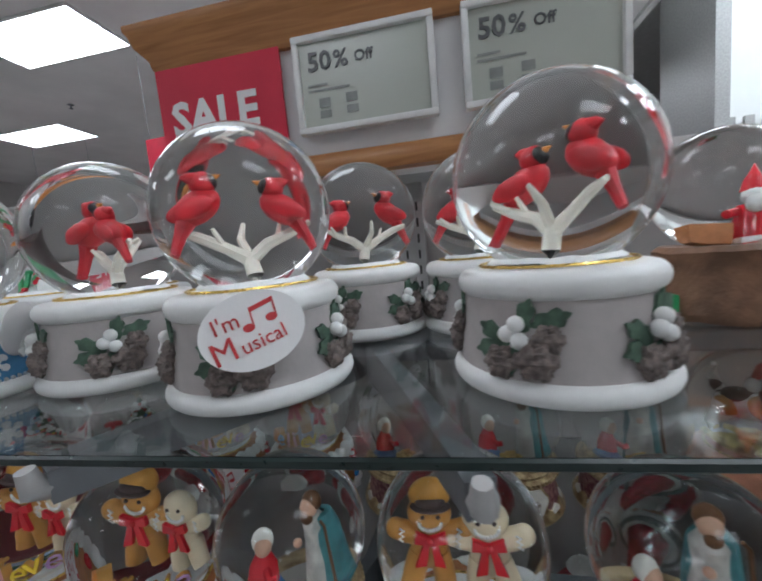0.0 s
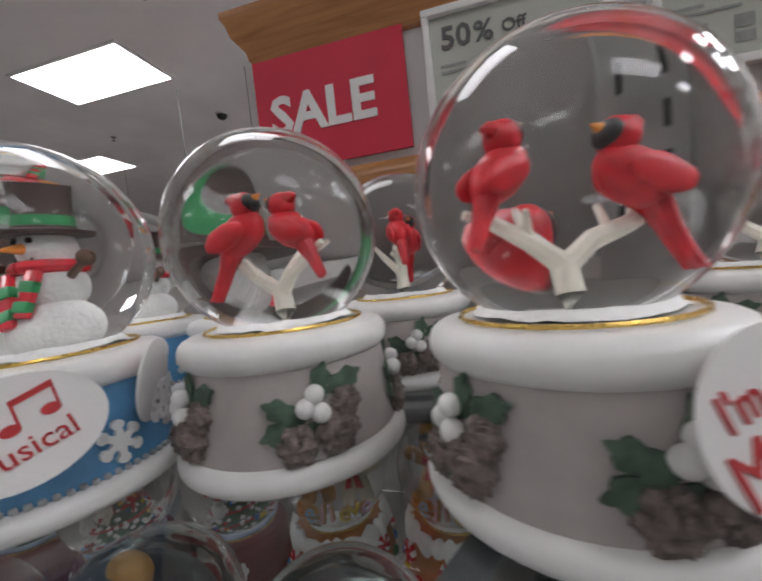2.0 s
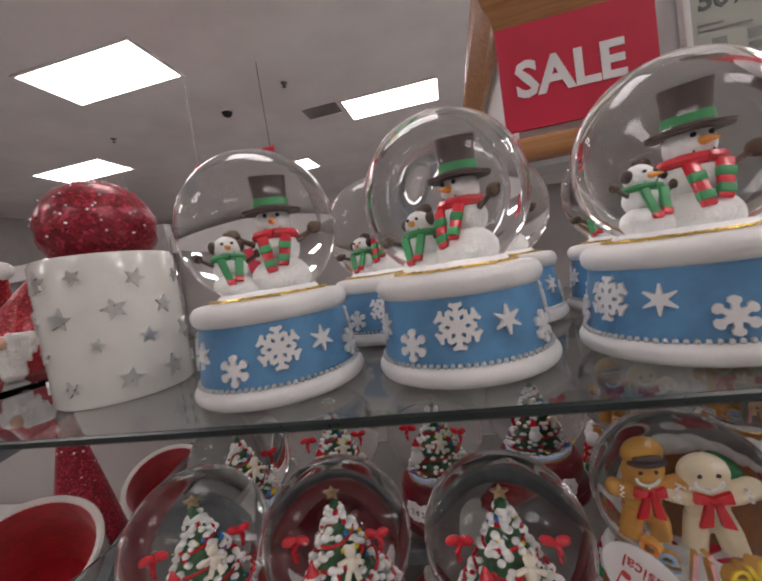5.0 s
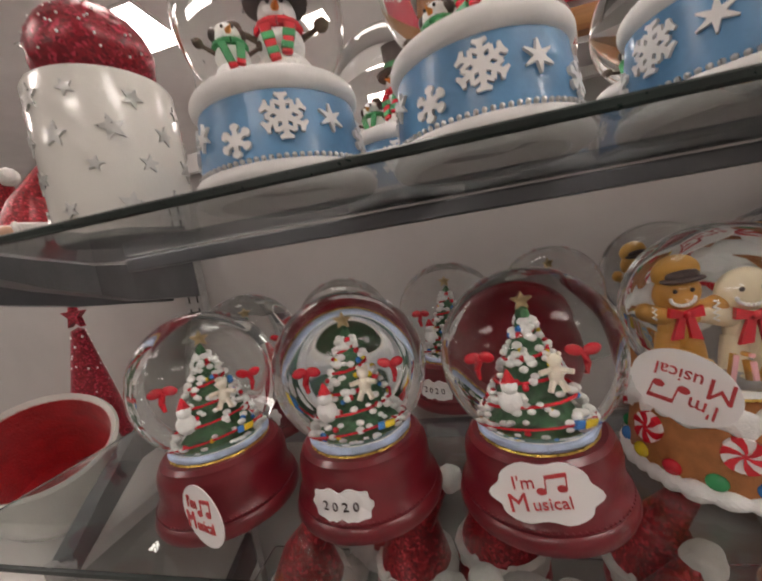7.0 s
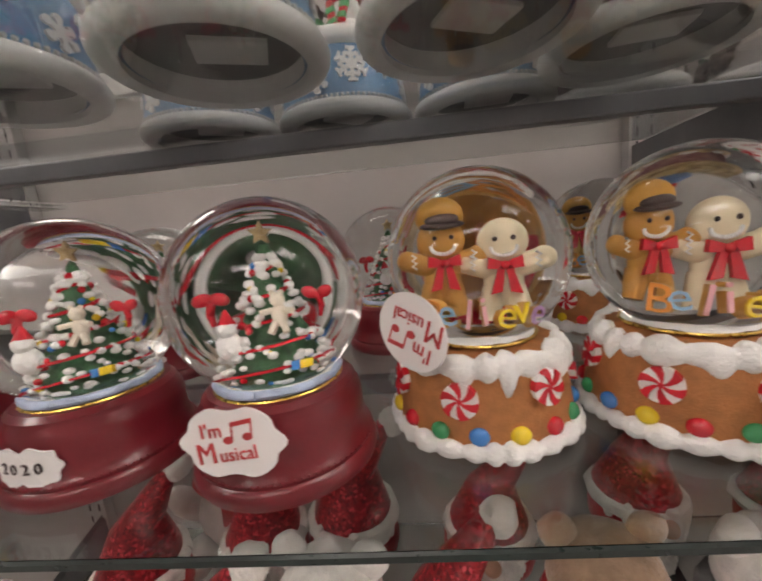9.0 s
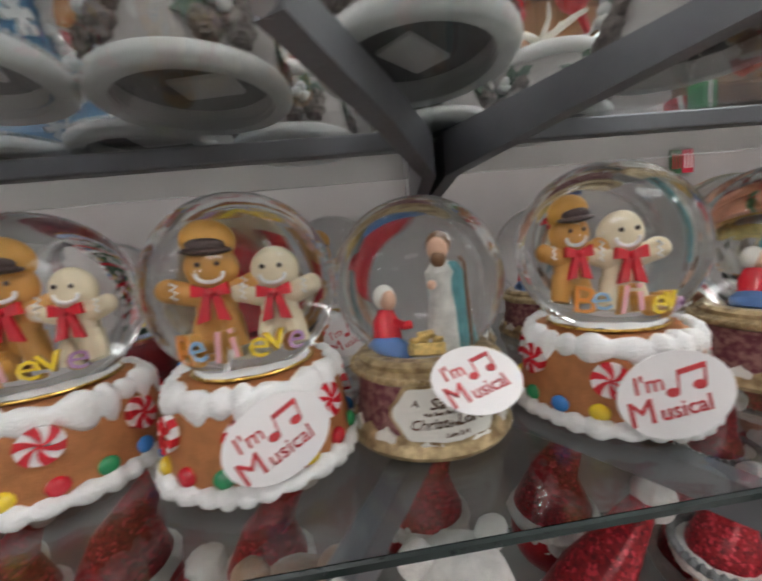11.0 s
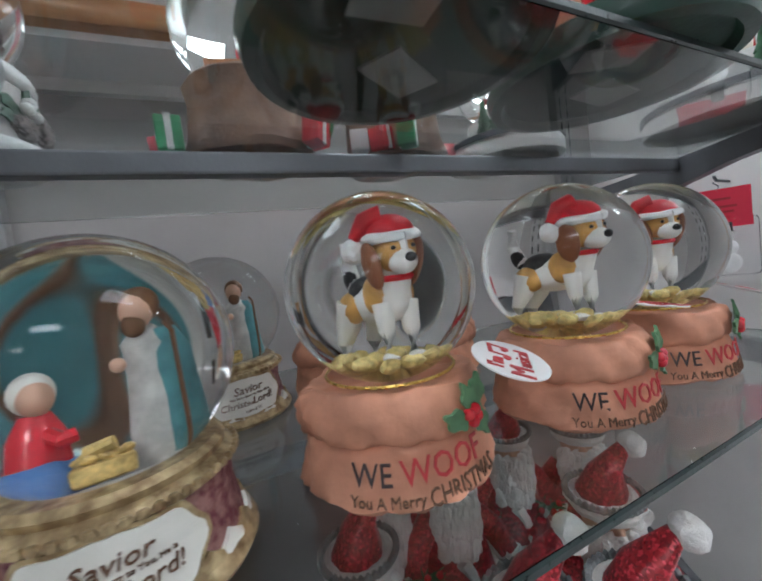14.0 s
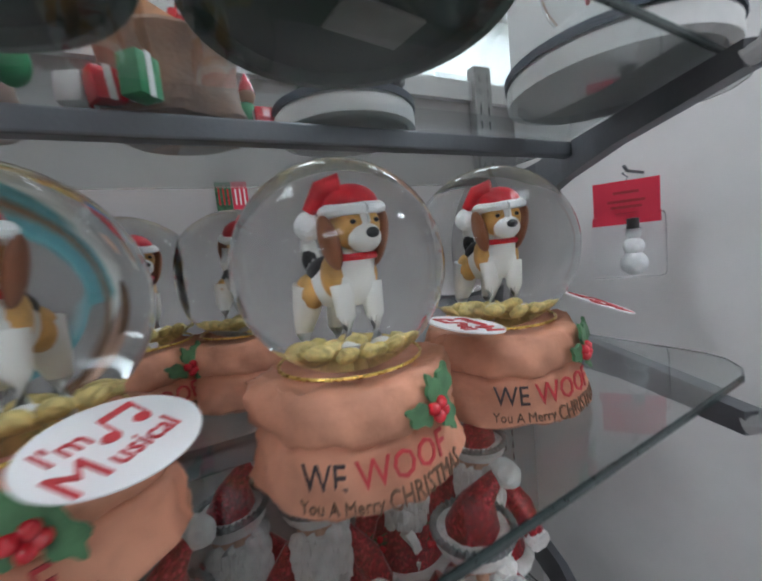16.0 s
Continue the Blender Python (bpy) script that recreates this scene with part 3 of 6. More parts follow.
    for sx in (-1, 1):
        ball(bm, (0.0165 * sx, -0.002, 0.0925), (0.0034, 0.0016, 0.0024), (0, 20, 0), 12, 8)
        ball(bm, (0.0225 * sx, -0.002, 0.0925), (0.0034, 0.0016, 0.0024), (0, -20, 0), 12, 8)
        tube(bm, [(0.0195 * sx, -0.002, 0.0920), (0.0205 * sx, -0.002, 0.0870), (0.0195 * sx, -0.002, 0.0830)], [0.0018, 0.0014, 0.0009], 8)
    part("red_bow", bm, CANDYRED, t, "red ribbon bows on the tree")
    for x, mt in ((0.0145, CANDYBLUE), (0.0180, YELLOW)):
        bm = bmesh.new()
        box(bm, (x, -0.0165, 0.0665), (0.0052, 0.0045, 0.0042), (0, 0, 20), 0.0004)
        part("gift_box", bm, mt, t)
    grow = Matrix.Translation((0, 0, 0.056)) @ Matrix.Diagonal((1.24, 1.24, 1.20, 1)) @ Matrix.Translation((0, 0, -0.056))
    for o in t.children_recursive:
        if o.name.split(".")[0] in ("fir_tree", "snow_clump", "red_ornament", "blue_ornament", "gold_ornament", "garland", "tree_star", "teddy_bear", "santa_beard", "santa_hat", "red_bow", "gift_box"):
            o.data.transform(grow)
    if plaque == "2020":
        line = [((0.0205 + 0.0013 * math.cos(8 * a)) * math.cos(a) * (1 + 0.12 * abs(math.sin(2 * a))), (0.0092 + 0.0008 * math.cos(10 * a)) * math.sin(a) * (1 + 0.35 * abs(math.sin(2 * a)))) for a in [6.2832 * i / 56 for i in range(56)]]
        rad = base_profile([(0, 0.0545), (0.017, 0.0505), (0.06, 0.0492)])
        pl = part("plaque", bent(slab(bmesh.new(), line, 0.0012), rad, -12, 0.0245), PAPER, t, "white scalloped plaque", smooth=False)
        b = moved(words("2 0 2 0", 0.0088), pose(0, -0.0030, 0.0015))
        part("year", bent(b, rad, -12, 0.0245), INK, pl, "dark numerals 2020", smooth=False)
    elif plaque:
        rad = base_profile([(0, 0.0555), (0.017, 0.0515), (0.06, 0.0500)])
        tag(t, plaque, "hang_tag", 0.88, "scallop")
    return t


# ---- gingerbread couple ----
def gingerman(t, at, s, material, hat, label):
    """A plump iced cookie figure: round head, stub arms held out, a red bow."""
    m = Matrix.Translation(at) @ Matrix.Scale(s, 4)
    bm = bmesh.new()
    ball(bm, (0, 0, 0.0120), (0.0088, 0.0056, 0.0120), u=20, v=14)
    ball(bm, (0, 0, 0.0290), (0.0112, 0.0062, 0.0106), u=24, v=16)
    for sx in (-1, 1):
        tube(bm, [(0.005 * sx, 0, 0.0170), (0.0110 * sx, -0.001, 0.0190), (0.0160 * sx, -0.001, 0.0205)], [0.0050, 0.0050, 0.0048], 12)
        ball(bm, (0.0165 * sx, -0.001, 0.0208), (0.0050, 0.0045, 0.0050))
        tube(bm, [(0.0040 * sx, 0, 0.0080), (0.0062 * sx, -0.001, 0.0005), (0.0072 * sx, -0.001, -0.0060)], [0.0054, 0.0050, 0.0046], 12)
    man = part("gingerbread_man", moved(bm, m), material, t, label)
    bm = bmesh.new()
    for i in range(11):
        u = math.pi * i / 10
        ball(bm, (-0.0056 * math.cos(u), -0.0060 + 0.0006 * abs(math.cos(u)), 0.0268 - 0.0034 * math.sin(u)), (0.0010, 0.0009, 0.0011), u=6, v=4)
    for sx in (-1, 1):
        tube(bm, [(0.0142 * sx + 0.0011 * (-1) ** i, -0.0058, 0.0172 + 0.0014 * i) for i in range(6)], 0.0006, 5)
    part("iced_smile", moved(bm, m), SNOW, man, "white icing smile and cuffs")
    bm = bmesh.new()
    for sx in (-1, 1):
        ball(bm, (0.0040 * sx, -0.0064, 0.0312), (0.0012, 0.0008, 0.0012), u=8, v=6)
    part("eyes", moved(bm, m), HATBROWN, man)
    bm = bmesh.new()
    for sx in (-1, 1):
        slab(bm, [(0, 0.0205), (0.0074 * sx, 0.0232), (0.0080 * sx, 0.0178), (0, 0.0172)], 0.0026, Matrix.Translation((0, -0.0056, 0)) @ FRONT)
        slab(bm, [(0, 0.0190), (0.0030 * sx, 0.0188), (0.0070 * sx, 0.0060), (0.0018 * sx, 0.0070)], 0.0022, Matrix.Translation((0, -0.0060, 0)) @ FRONT)
    ball(bm, (0, -0.0080, 0.0192), 0.0020, u=8, v=6)
    part("bow_tie", moved(bm, m), CANDYRED, man)
    if hat:
        part("hat", moved(ball(bmesh.new(), (0, 0.0005, 0.0400), (0.0112, 0.0072, 0.0090), u=24, v=14), m), HATOCHRE, man, "rounded ochre hat crown")
        bm = ball(bmesh.new(), (0, -0.0050, 0.0368), (0.0108, 0.0052, 0.0020), u=24, v=10)
        ball(bm, (0, -0.0050, 0.0392), (0.0082, 0.0036, 0.0034), u=20, v=10)
        part("hat_band", moved(bm, m), HATBROWN, man, "dark brown brim and band")


def ginger_globe(label, group, spin=0, tag_at=None):
    t = thing("snow_globe", label, "snow globe", group)
    rad = base_profile([(0, 0.0585), (0.012, 0.0570), (0.045, 0.0520), (0.060, 0.0490)])
    part("base", lathe([(0, 0.002), (0.052, 0.002), (0.0575, 0.006), (0.0570, 0.012), (0.0525, 0.045), (0.0480, 0.0560), (0.030, 0.0575), (0, 0.0575)], 56), GINGER, t, "brown gingerbread-textured base")
    def piped(z, reach, size, lobes, drip):
        """One bead of icing piped round the base, lobed and dripping."""
        bm, n, m = bmesh.new(), lobes * 8, 9
        rows = []
        for i in range(n):
            u = 360.0 * i / n
            f = abs(math.sin(radians(u) * lobes / 2.0 + 0.8 * math.sin(radians(u) * 5)))
            s = size * (0.62 + 0.42 * f) * (1 + 0.14 * math.sin(radians(u) * 7 + 1))
            low = 1 + drip * max(0, math.sin(radians(u) * 9 + 2 * math.sin(radians(u) * 4)))
            row = []
            for k in range(m):
                v = 6.2832 * k / m
                dz = s * math.sin(v) * (low if math.sin(v) < 0 else 1.0)
                row.append(bm.verts.new(on_base(rad, u, z + dz, reach + s * 0.8 * math.cos(v))))
            rows.append(row)
        for i in range(n):
            p, q = rows[i], rows[(i + 1) % n]
            for k in range(m):
                bm.faces.new((p[k], q[k], q[(k + 1) % m], p[(k + 1) % m]))
        return jitter(bm, 0.0006, 260)
    part("foot_icing", piped(0.0062, 0.0006, 0.0060, 30, 0.0), SNOW, t, "piped white icing round the foot", sharp=180)
    part("top_icing", piped(0.0515, -0.002, 0.0080, 20, 0.9), SNOW, t, "dripping white icing round the top", sharp=180)
    for i in range(7):
        a = spin + 51.43 * i
        c = bmesh.new()
        slab(c, ellipse(0.0098, 0.0098, 24), 0.0042)
        p = part("peppermint", bent(c, rad, a, 0.0350 + 0.004 * (i % 2)), PAPER, t, "white peppermint with red swirl")
        pts = []
        for k in range(6):
            for f, d in ((0.12, 0.0), (0.35, 0.0), (0.7, 0.0), (1.0, 0.0), (1.0, 0.26), (1.0, 0.52), (0.7, 0.52), (0.35, 0.52), (0.12, 0.52)):
                ang = 1.0472 * k + 0.55 * f + d
                pts.append((0.0099 * f * math.cos(ang), 0.0099 * f * math.sin(ang)))
        c = slab(bmesh.new(), pts, 0.0050)
        c.normal_update()
        bmesh.ops.triangulate(c, faces=[f for f in c.faces if len(f.verts) > 4])
        part("swirl", bent(c, rad, a, 0.0350 + 0.004 * (i % 2)), CANDYRED, p)
    cols = (CANDYBLUE, YELLOW, CANDYRED, CANDYGREEN)
    for i in range(16):
        a = spin + 10 + 22.5 * i
        bm = bmesh.new()
        ball(bm, on_base(rad, a, 0.0150, 0.0004), (0.0058, 0.0042, 0.0052), (0, 0, a), 14, 10)
        part("candy_button", bm, cols[i % 4], t, smooth=True)
    globe_glass(t, 0.1080, 0.0570)
    gold_cord(t, 0.0592, 0.0365)
    bm = bmesh.new()
    lathe([(0, 0.0690), (0.018, 0.0675), (0.030, 0.0640), (0.0355, 0.0600), (0, 0.0585)], 40, bm)
    part("snow_floor", jitter(bm, 0.0014, 100), SNOW, t)
    gingerman(t, (-0.0150, 0.007, 0.0860), 1.06, GINGERMAN, True, "brown gingerbread man in an ochre hat")
    gingerman(t, (0.0140, 0.006, 0.0830), 1.06, GINGERCREAM, False, "cream gingerbread figure with a red bow")
    for i, (ch, mt) in enumerate(zip("Believe", (ORANGE, LETTERBLUE, PINK, PINK, YELLOW, YELLOW, LILAC))):
        a = (i - 3) * 15.5
        x, y = 0.0325 * math.sin(radians(a)), -0.0325 * math.cos(radians(a)) + 0.010
        m = pose(x, y, 0.0725 + 0.0022 * (i % 2), 0, 7 * (-1) ** i, a)
        block = part("letter_block", moved(moved(words(ch, 0.0240, 0.0030, bold=0.0016), FRONT), m), HATOCHRE, t, "ochre cookie letter of the word Believe", smooth=False)
        part("letter_icing", moved(moved(words(ch, 0.0240, 0.0022, bold=0.0004), Matrix.Translation((0, -0.0022, 0)) @ FRONT), m), mt, block, "pastel icing on the letter", smooth=False)
    if tag_at:
        tag(t, tag_at, scale=1.05)
    return t


# ---- nativity ----
def shield(line, thick):
    """A plate with inner rings, so that it follows the curve of its base."""
    bm = bmesh.new()
    rings = [[bm.verts.new((x * k, y * k, z)) for x, y in line] for k, z in ((1, 0), (1, thick), (0.8, thick), (0.6, thick), (0.4, thick), (0.2, thick))]
    n = len(line)
    for lo, hi in zip(rings, rings[1:]):
        for i in range(n):
            bm.faces.new((lo[i], lo[(i + 1) % n], hi[(i + 1) % n], hi[i]))
    bm.faces.new(rings[-1])
    return bm


def nativity_globe(label, group, tag_at=None):
    t = thing("snow_globe", label, "snow globe", group)
    rad = base_profile([(0, 0.0560), (0.010, 0.0500), (0.028, 0.0470), (0.044, 0.0475), (0.055, 0.046)])
    part("body", lathe([(0.050, 0.008), (0.0505, 0.010), (0.0470, 0.028), (0.0475, 0.044), (0.040, 0.048), (0, 0.048)], 56), BURG, t, "burgundy relief-patterned drum")
    bm = lathe([(0, 0.0)] + [(0.0548, 0.0), (0.0565, 0.003), (0.0545, 0.0075), (0.0515, 0.0110), (0.0495, 0.0125)], 56)
    lathe([(0.0465, 0.0405), (0.0495, 0.0425), (0.0500, 0.0455), (0.0475, 0.0480), (0.0455, 0.0490), (0.0460, 0.0520), (0.0430, 0.0545), (0, 0.0545)], 56, bm)
    for i in range(60):
        a = 6 * i
        ball(bm, on_base(rad, a, 0.0455, 0.0030), (0.0026, 0.0020, 0.0022), (0, 0, a), 6, 4)
    part("gilt_rims", bm, OLDGOLD, t, "worn gold rims")
    for i in range(22):
        b = bmesh.new()
        slab(b, [(0, -0.004), (0.0062, -0.003), (0.0074, 0.003), (0.0030, 0.0055), (0, 0.0078), (-0.0030, 0.0055), (-0.0074, 0.003), (-0.0062, -0.003)], 0.0022)
        part("ivory_leaf", bent(b, rad, 360 * i / 22 + 8, 0.0085), IVORY if i % 2 else OLDGOLD, t, smooth=False)
    line = [((0.0310 + 0.0018 * math.cos(6 * a)) * math.cos(a) * (1 + 0.10 * abs(math.sin(2 * a))), (0.0150 + 0.0010 * math.cos(8 * a)) * math.sin(a) * (1 + 0.22 * abs(math.sin(2 * a)))) for a in [6.2832 * i / 56 for i in range(56)]]
    rp = lambda z: rad(z) + 0.0016
    edge = part("plaque_frame", bent(shield([(x * 1.08, y * 1.12) for x, y in line], 0.0012), rp, 4, 0.0265), OLDGOLD, t, "gold frame round the plaque", smooth=False)
    part("plaque", bent(shield(line, 0.0020), rp, 4, 0.0265), IVORY, t, "ivory plaque with script", smooth=False)
    lean = Matrix(((1, 0.22, 0, 0), (0, 1, 0, 0), (0, 0, 1, 0), (0, 0, 0, 1)))
    b = merged(moved(words("A", 0.0056), pose(-0.0190, 0.0050, 0.0026)), moved(moved(words("Savior", 0.0098), lean), pose(0.0010, 0.0035, 0.0026, 0, 0, 3)),
               moved(words("Has Been Born to You, He is", 0.0030), pose(0.0030, 0.0000, 0.0026, 0, 0, 3)), moved(moved(words("Christ", 0.0080), lean), pose(-0.0125, -0.0080, 0.0026, 0, 0, 3)),
               moved(words("the", 0.0048), pose(0.0010, -0.0074, 0.0026, 0, 0, 3)), moved(moved(words("Lord!", 0.0086), lean), pose(0.0125, -0.0068, 0.0026, 0, 0, 3)),
               moved(words("Luke 2:11", 0.0034), pose(0.0030, -0.0128, 0.0026, 0, 0, 3)))
    part("script", bent(b, rp, 4, 0.0265), BROWNINK, t, "dark script on the plaque", smooth=False)
    globe_glass(t, 0.0985, 0.0565)
    gold_cord(t, 0.0535, 0.0372)
    bm = bmesh.new()
    lathe([(0, 0.0580), (0.020, 0.0575), (0.031, 0.0560), (0.0345, 0.0535), (0, 0.0520)], 40, bm)
    part("ground", jitter(bm, 0.0008, 90), mat("pale_stone_ground", (0.45, 0.42, 0.38), 0.6), t)
    # standing figure
    bm = lathe([(0, 0.0), (0.0085, 0.0), (0.0078, 0.012), (0.0060, 0.028), (0.0066, 0.0370), (0.0030, 0.0420), (0, 0.0425)], 24, at=(0.011, 0.004, 0.0575))
    man = part("standing_figurine", jitter(bm, 0.0011, 190), ROBE, t, "plain robed standing figurine")
    bm = lathe([(0.0070, 0.001), (0.0100, 0.002), (0.0088, 0.020), (0.0080, 0.034), (0.0050, 0.0405), (0.0020, 0.0410)], 24, at=(0.0135, 0.0068, 0.0575))
    part("cloak", jitter(bm, 0.0010, 190), TEAL, man, "teal cloak")
    bm = bmesh.new()
    ball(bm, (0.010, 0.002, 0.1045), (0.0046, 0.0048, 0.0056))
    ball(bm, (0.0050, -0.0055, 0.0900), 0.0022)
    part("head", bm, SKIN, man)
    bm = bmesh.new()
    ball(bm, (0.0108, 0.0042, 0.1062), (0.0054, 0.0050, 0.0056))
    ball(bm, (0.0094, -0.0012, 0.1005), (0.0034, 0.0026, 0.0036))
    part("hair", bm, HAIR, man)
    bm = bmesh.new()
    tube(bm, [(0.0205, -0.003, 0.0575), (0.0200, -0.003, 0.0980), (0.0180, -0.003, 0.1010)], 0.0008, 6)
    part("staff", bm, HAIR, man)
    # kneeling figure
    bm = lathe([(0, 0.0), (0.0105, 0.0), (0.0098, 0.007), (0.0060, 0.0110), (0, 0.0115)], 24, at=(-0.0160, -0.002, 0.0575))
    kn = part("kneeling_figurine", jitter(bm, 0.0012, 170), ROBEBLUE, t, "plain kneeling robed figurine")
    bm = lathe([(0, 0.008), (0.0066, 0.009), (0.0060, 0.018), (0.0032, 0.0235), (0, 0.0240)], 20, at=(-0.0155, -0.001, 0.0575))
    tube(bm, [(-0.013, -0.004, 0.0755), (-0.009, -0.009, 0.0735), (-0.006, -0.008, 0.0740)], 0.0020)
    part("bodice", bm, CANDYRED, kn)
    bm = bmesh.new()
    ball(bm, (-0.0145, -0.0025, 0.0850), (0.0040, 0.0042, 0.0048))
    part("head", bm, SKIN, kn)
    bm = bmesh.new()
    ball(bm, (-0.0155, -0.0005, 0.0862), (0.0050, 0.0046, 0.0056))
    part("veil", bm, IVORY, kn)
    bm = bmesh.new()
    box(bm, (-0.0005, -0.0125, 0.0620), (0.0155, 0.0095, 0.0065), (0, 0, 10), 0.0012)
    for i in range(14):
        ball(bm, (-0.0065 + 0.0125 * random.random(), -0.0165 + 0.008 * random.random(), 0.0660 + 0.001 * random.random()), (0.0026, 0.0016, 0.0014), (0, 30 * random.random(), 180 * random.random()), 6, 4)
    tube(bm, [(-0.004, -0.0125, 0.068), (0.003, -0.0130, 0.0695)], [0.0024, 0.0020])
    part("manger", bm, STRAW, t, "straw-filled manger")
    grow = Matrix.Translation((0, 0, 0.057)) @ Matrix.Scale(1.18, 4) @ Matrix.Translation((0, 0, -0.057))
    for o in t.children_recursive:
        if o.name.split(".")[0] in ("standing_figurine", "cloak", "head", "hair", "staff", "kneeling_figurine", "bodice", "veil", "manger"):
            o.data.transform(grow)
    if tag_at:
        tag(t, tag_at)
    return t


# ---- beagle in a santa hat on a sack ----
def beagle(t, at, yaw, s=1.0):
    m = Matrix.Translation(at) @ pose(0, 0, 0, 0, 0, yaw) @ Matrix.Scale(s, 4)
    bm = bmesh.new()     # faces -y
    ball(bm, (0, 0.002, 0.0235), (0.0082, 0.0165, 0.0085), u=20, v=14)
    ball(bm, (0, -0.0085, 0.0250), (0.0086, 0.0080, 0.0098), u=20, v=14)
    tube(bm, [(0, -0.010, 0.0260), (0, -0.0145, 0.0345)], [0.0072, 0.0060], 12)
    for x, y, back in ((-0.0055, -0.0110, 0), (0.0055, -0.0110, 0), (-0.0055, 0.0130, 1), (0.0055, 0.0130, 1)):
        if back:
            tube(bm, [(x, y - 0.001, 0.0235), (x * 1.15, y + 0.001, 0.0150), (x * 1.1, y + 0.0045, 0.0085), (x * 1.1, y + 0.0030, 0.0010)], [0.0058, 0.0046, 0.0028, 0.0028], 10)
        else:
            tube(bm, [(x, y, 0.0230), (x, y - 0.001, 0.0120), (x, y - 0.001, 0.0010)], [0.0042, 0.0033, 0.0032], 10)
        ball(bm, (x * 1.05, y + (0.0015 if back else -0.0030), 0.0016), (0.0036, 0.0050, 0.0024), u=10, v=6)
    ball(bm, (0, -0.0205, 0.0385), (0.0058, 0.0068, 0.0052), u=16, v=12)
    ball(bm, (0, -0.0165, 0.0440), (0.0030, 0.0082, 0.0085), u=12, v=10)
    tube(bm, [(0.0, 0.0165, 0.0285), (0.001, 0.0215, 0.0370), (0.0, 0.0205, 0.0450)], [0.0030, 0.0028, 0.0020], 10)
    dog = part("beagle", moved(bm, m), DOGWHITE, t, "white, tan and black beagle figure")
    bm = bmesh.new()
    ball(bm, (0, -0.0150, 0.0425), (0.0086, 0.0086, 0.0082), u=20, v=14)
    ball(bm, (0.0058, 0.0105, 0.0215), (0.0042, 0.0075, 0.0062))
    ball(bm, (-0.0058, 0.0105, 0.0215), (0.0042, 0.0075, 0.0062))
    ball(bm, (0.0060, -0.0070, 0.0262), (0.0034, 0.0070, 0.0076))
    ball(bm, (-0.0060, -0.0070, 0.0262), (0.0034, 0.0070, 0.0076))
    part("tan_head", moved(bm, m), DOGTAN, dog, "tan markings")
    bm = bmesh.new()
    for sx in (-1, 1):
        ball(bm, (0.0092 * sx, -0.0130, 0.0375), (0.0026, 0.0060, 0.0098), (8, 14 * sx, 0), 14, 10)
    part("ears", moved(bm, m), DOGEAR, dog, "brown drooping ears")
    bm = bmesh.new()
    ball(bm, (0, 0.0060, 0.0272), (0.0078, 0.0100, 0.0062))
    ball(bm, (0, 0.0185, 0.0312), (0.0032, 0.0032, 0.0050), (-25, 0, 0))
    ball(bm, (0, -0.0272, 0.0400), (0.0025, 0.0018, 0.0019), u=10, v=8)
    for sx in (-1, 1):
        ball(bm, (0.0044 * sx, -0.0222, 0.0440), (0.0012, 0.0009, 0.0009), u=8, v=6)
    part("black_patches", moved(bm, m), BLACK, dog, "black saddle and nose")
    bm = bmesh.new()
    tube(bm, [(0.0068 * math.sin(0.4189 * i), -0.0125 - 0.0066 * math.cos(0.4189 * i), 0.0322) for i in range(16)], 0.0014, 6)
    part("collar", moved(bm, m), CANDYRED, dog, "red collar")
    hat = bmesh.new()
    ball(hat, (0, -0.0135, 0.0495), (0.0094, 0.0094, 0.0072), u=18, v=12)
    tube(hat, [(-0.002, -0.0120, 0.0555), (-0.0080, -0.0085, 0.0545), (-0.0125, -0.0065, 0.0480)], [0.0055, 0.0042, 0.0022], 10)
    h = part("santa_hat", moved(hat, m), RED, dog, "red santa hat with white trim")
    bm = bmesh.new()
    tube(bm, [(0.0096 * math.sin(0.4189 * i), -0.0138 - 0.0096 * math.cos(0.4189 * i), 0.0478 + 0.0006 * math.cos(0.4189 * i)) for i in range(16)], 0.0022, 8)
    ball(bm, (-0.0132, -0.0065, 0.0435), 0.0046)
    part("fur_trim", moved(jitter(bm, 0.0006, 400), m), SNOW, h)


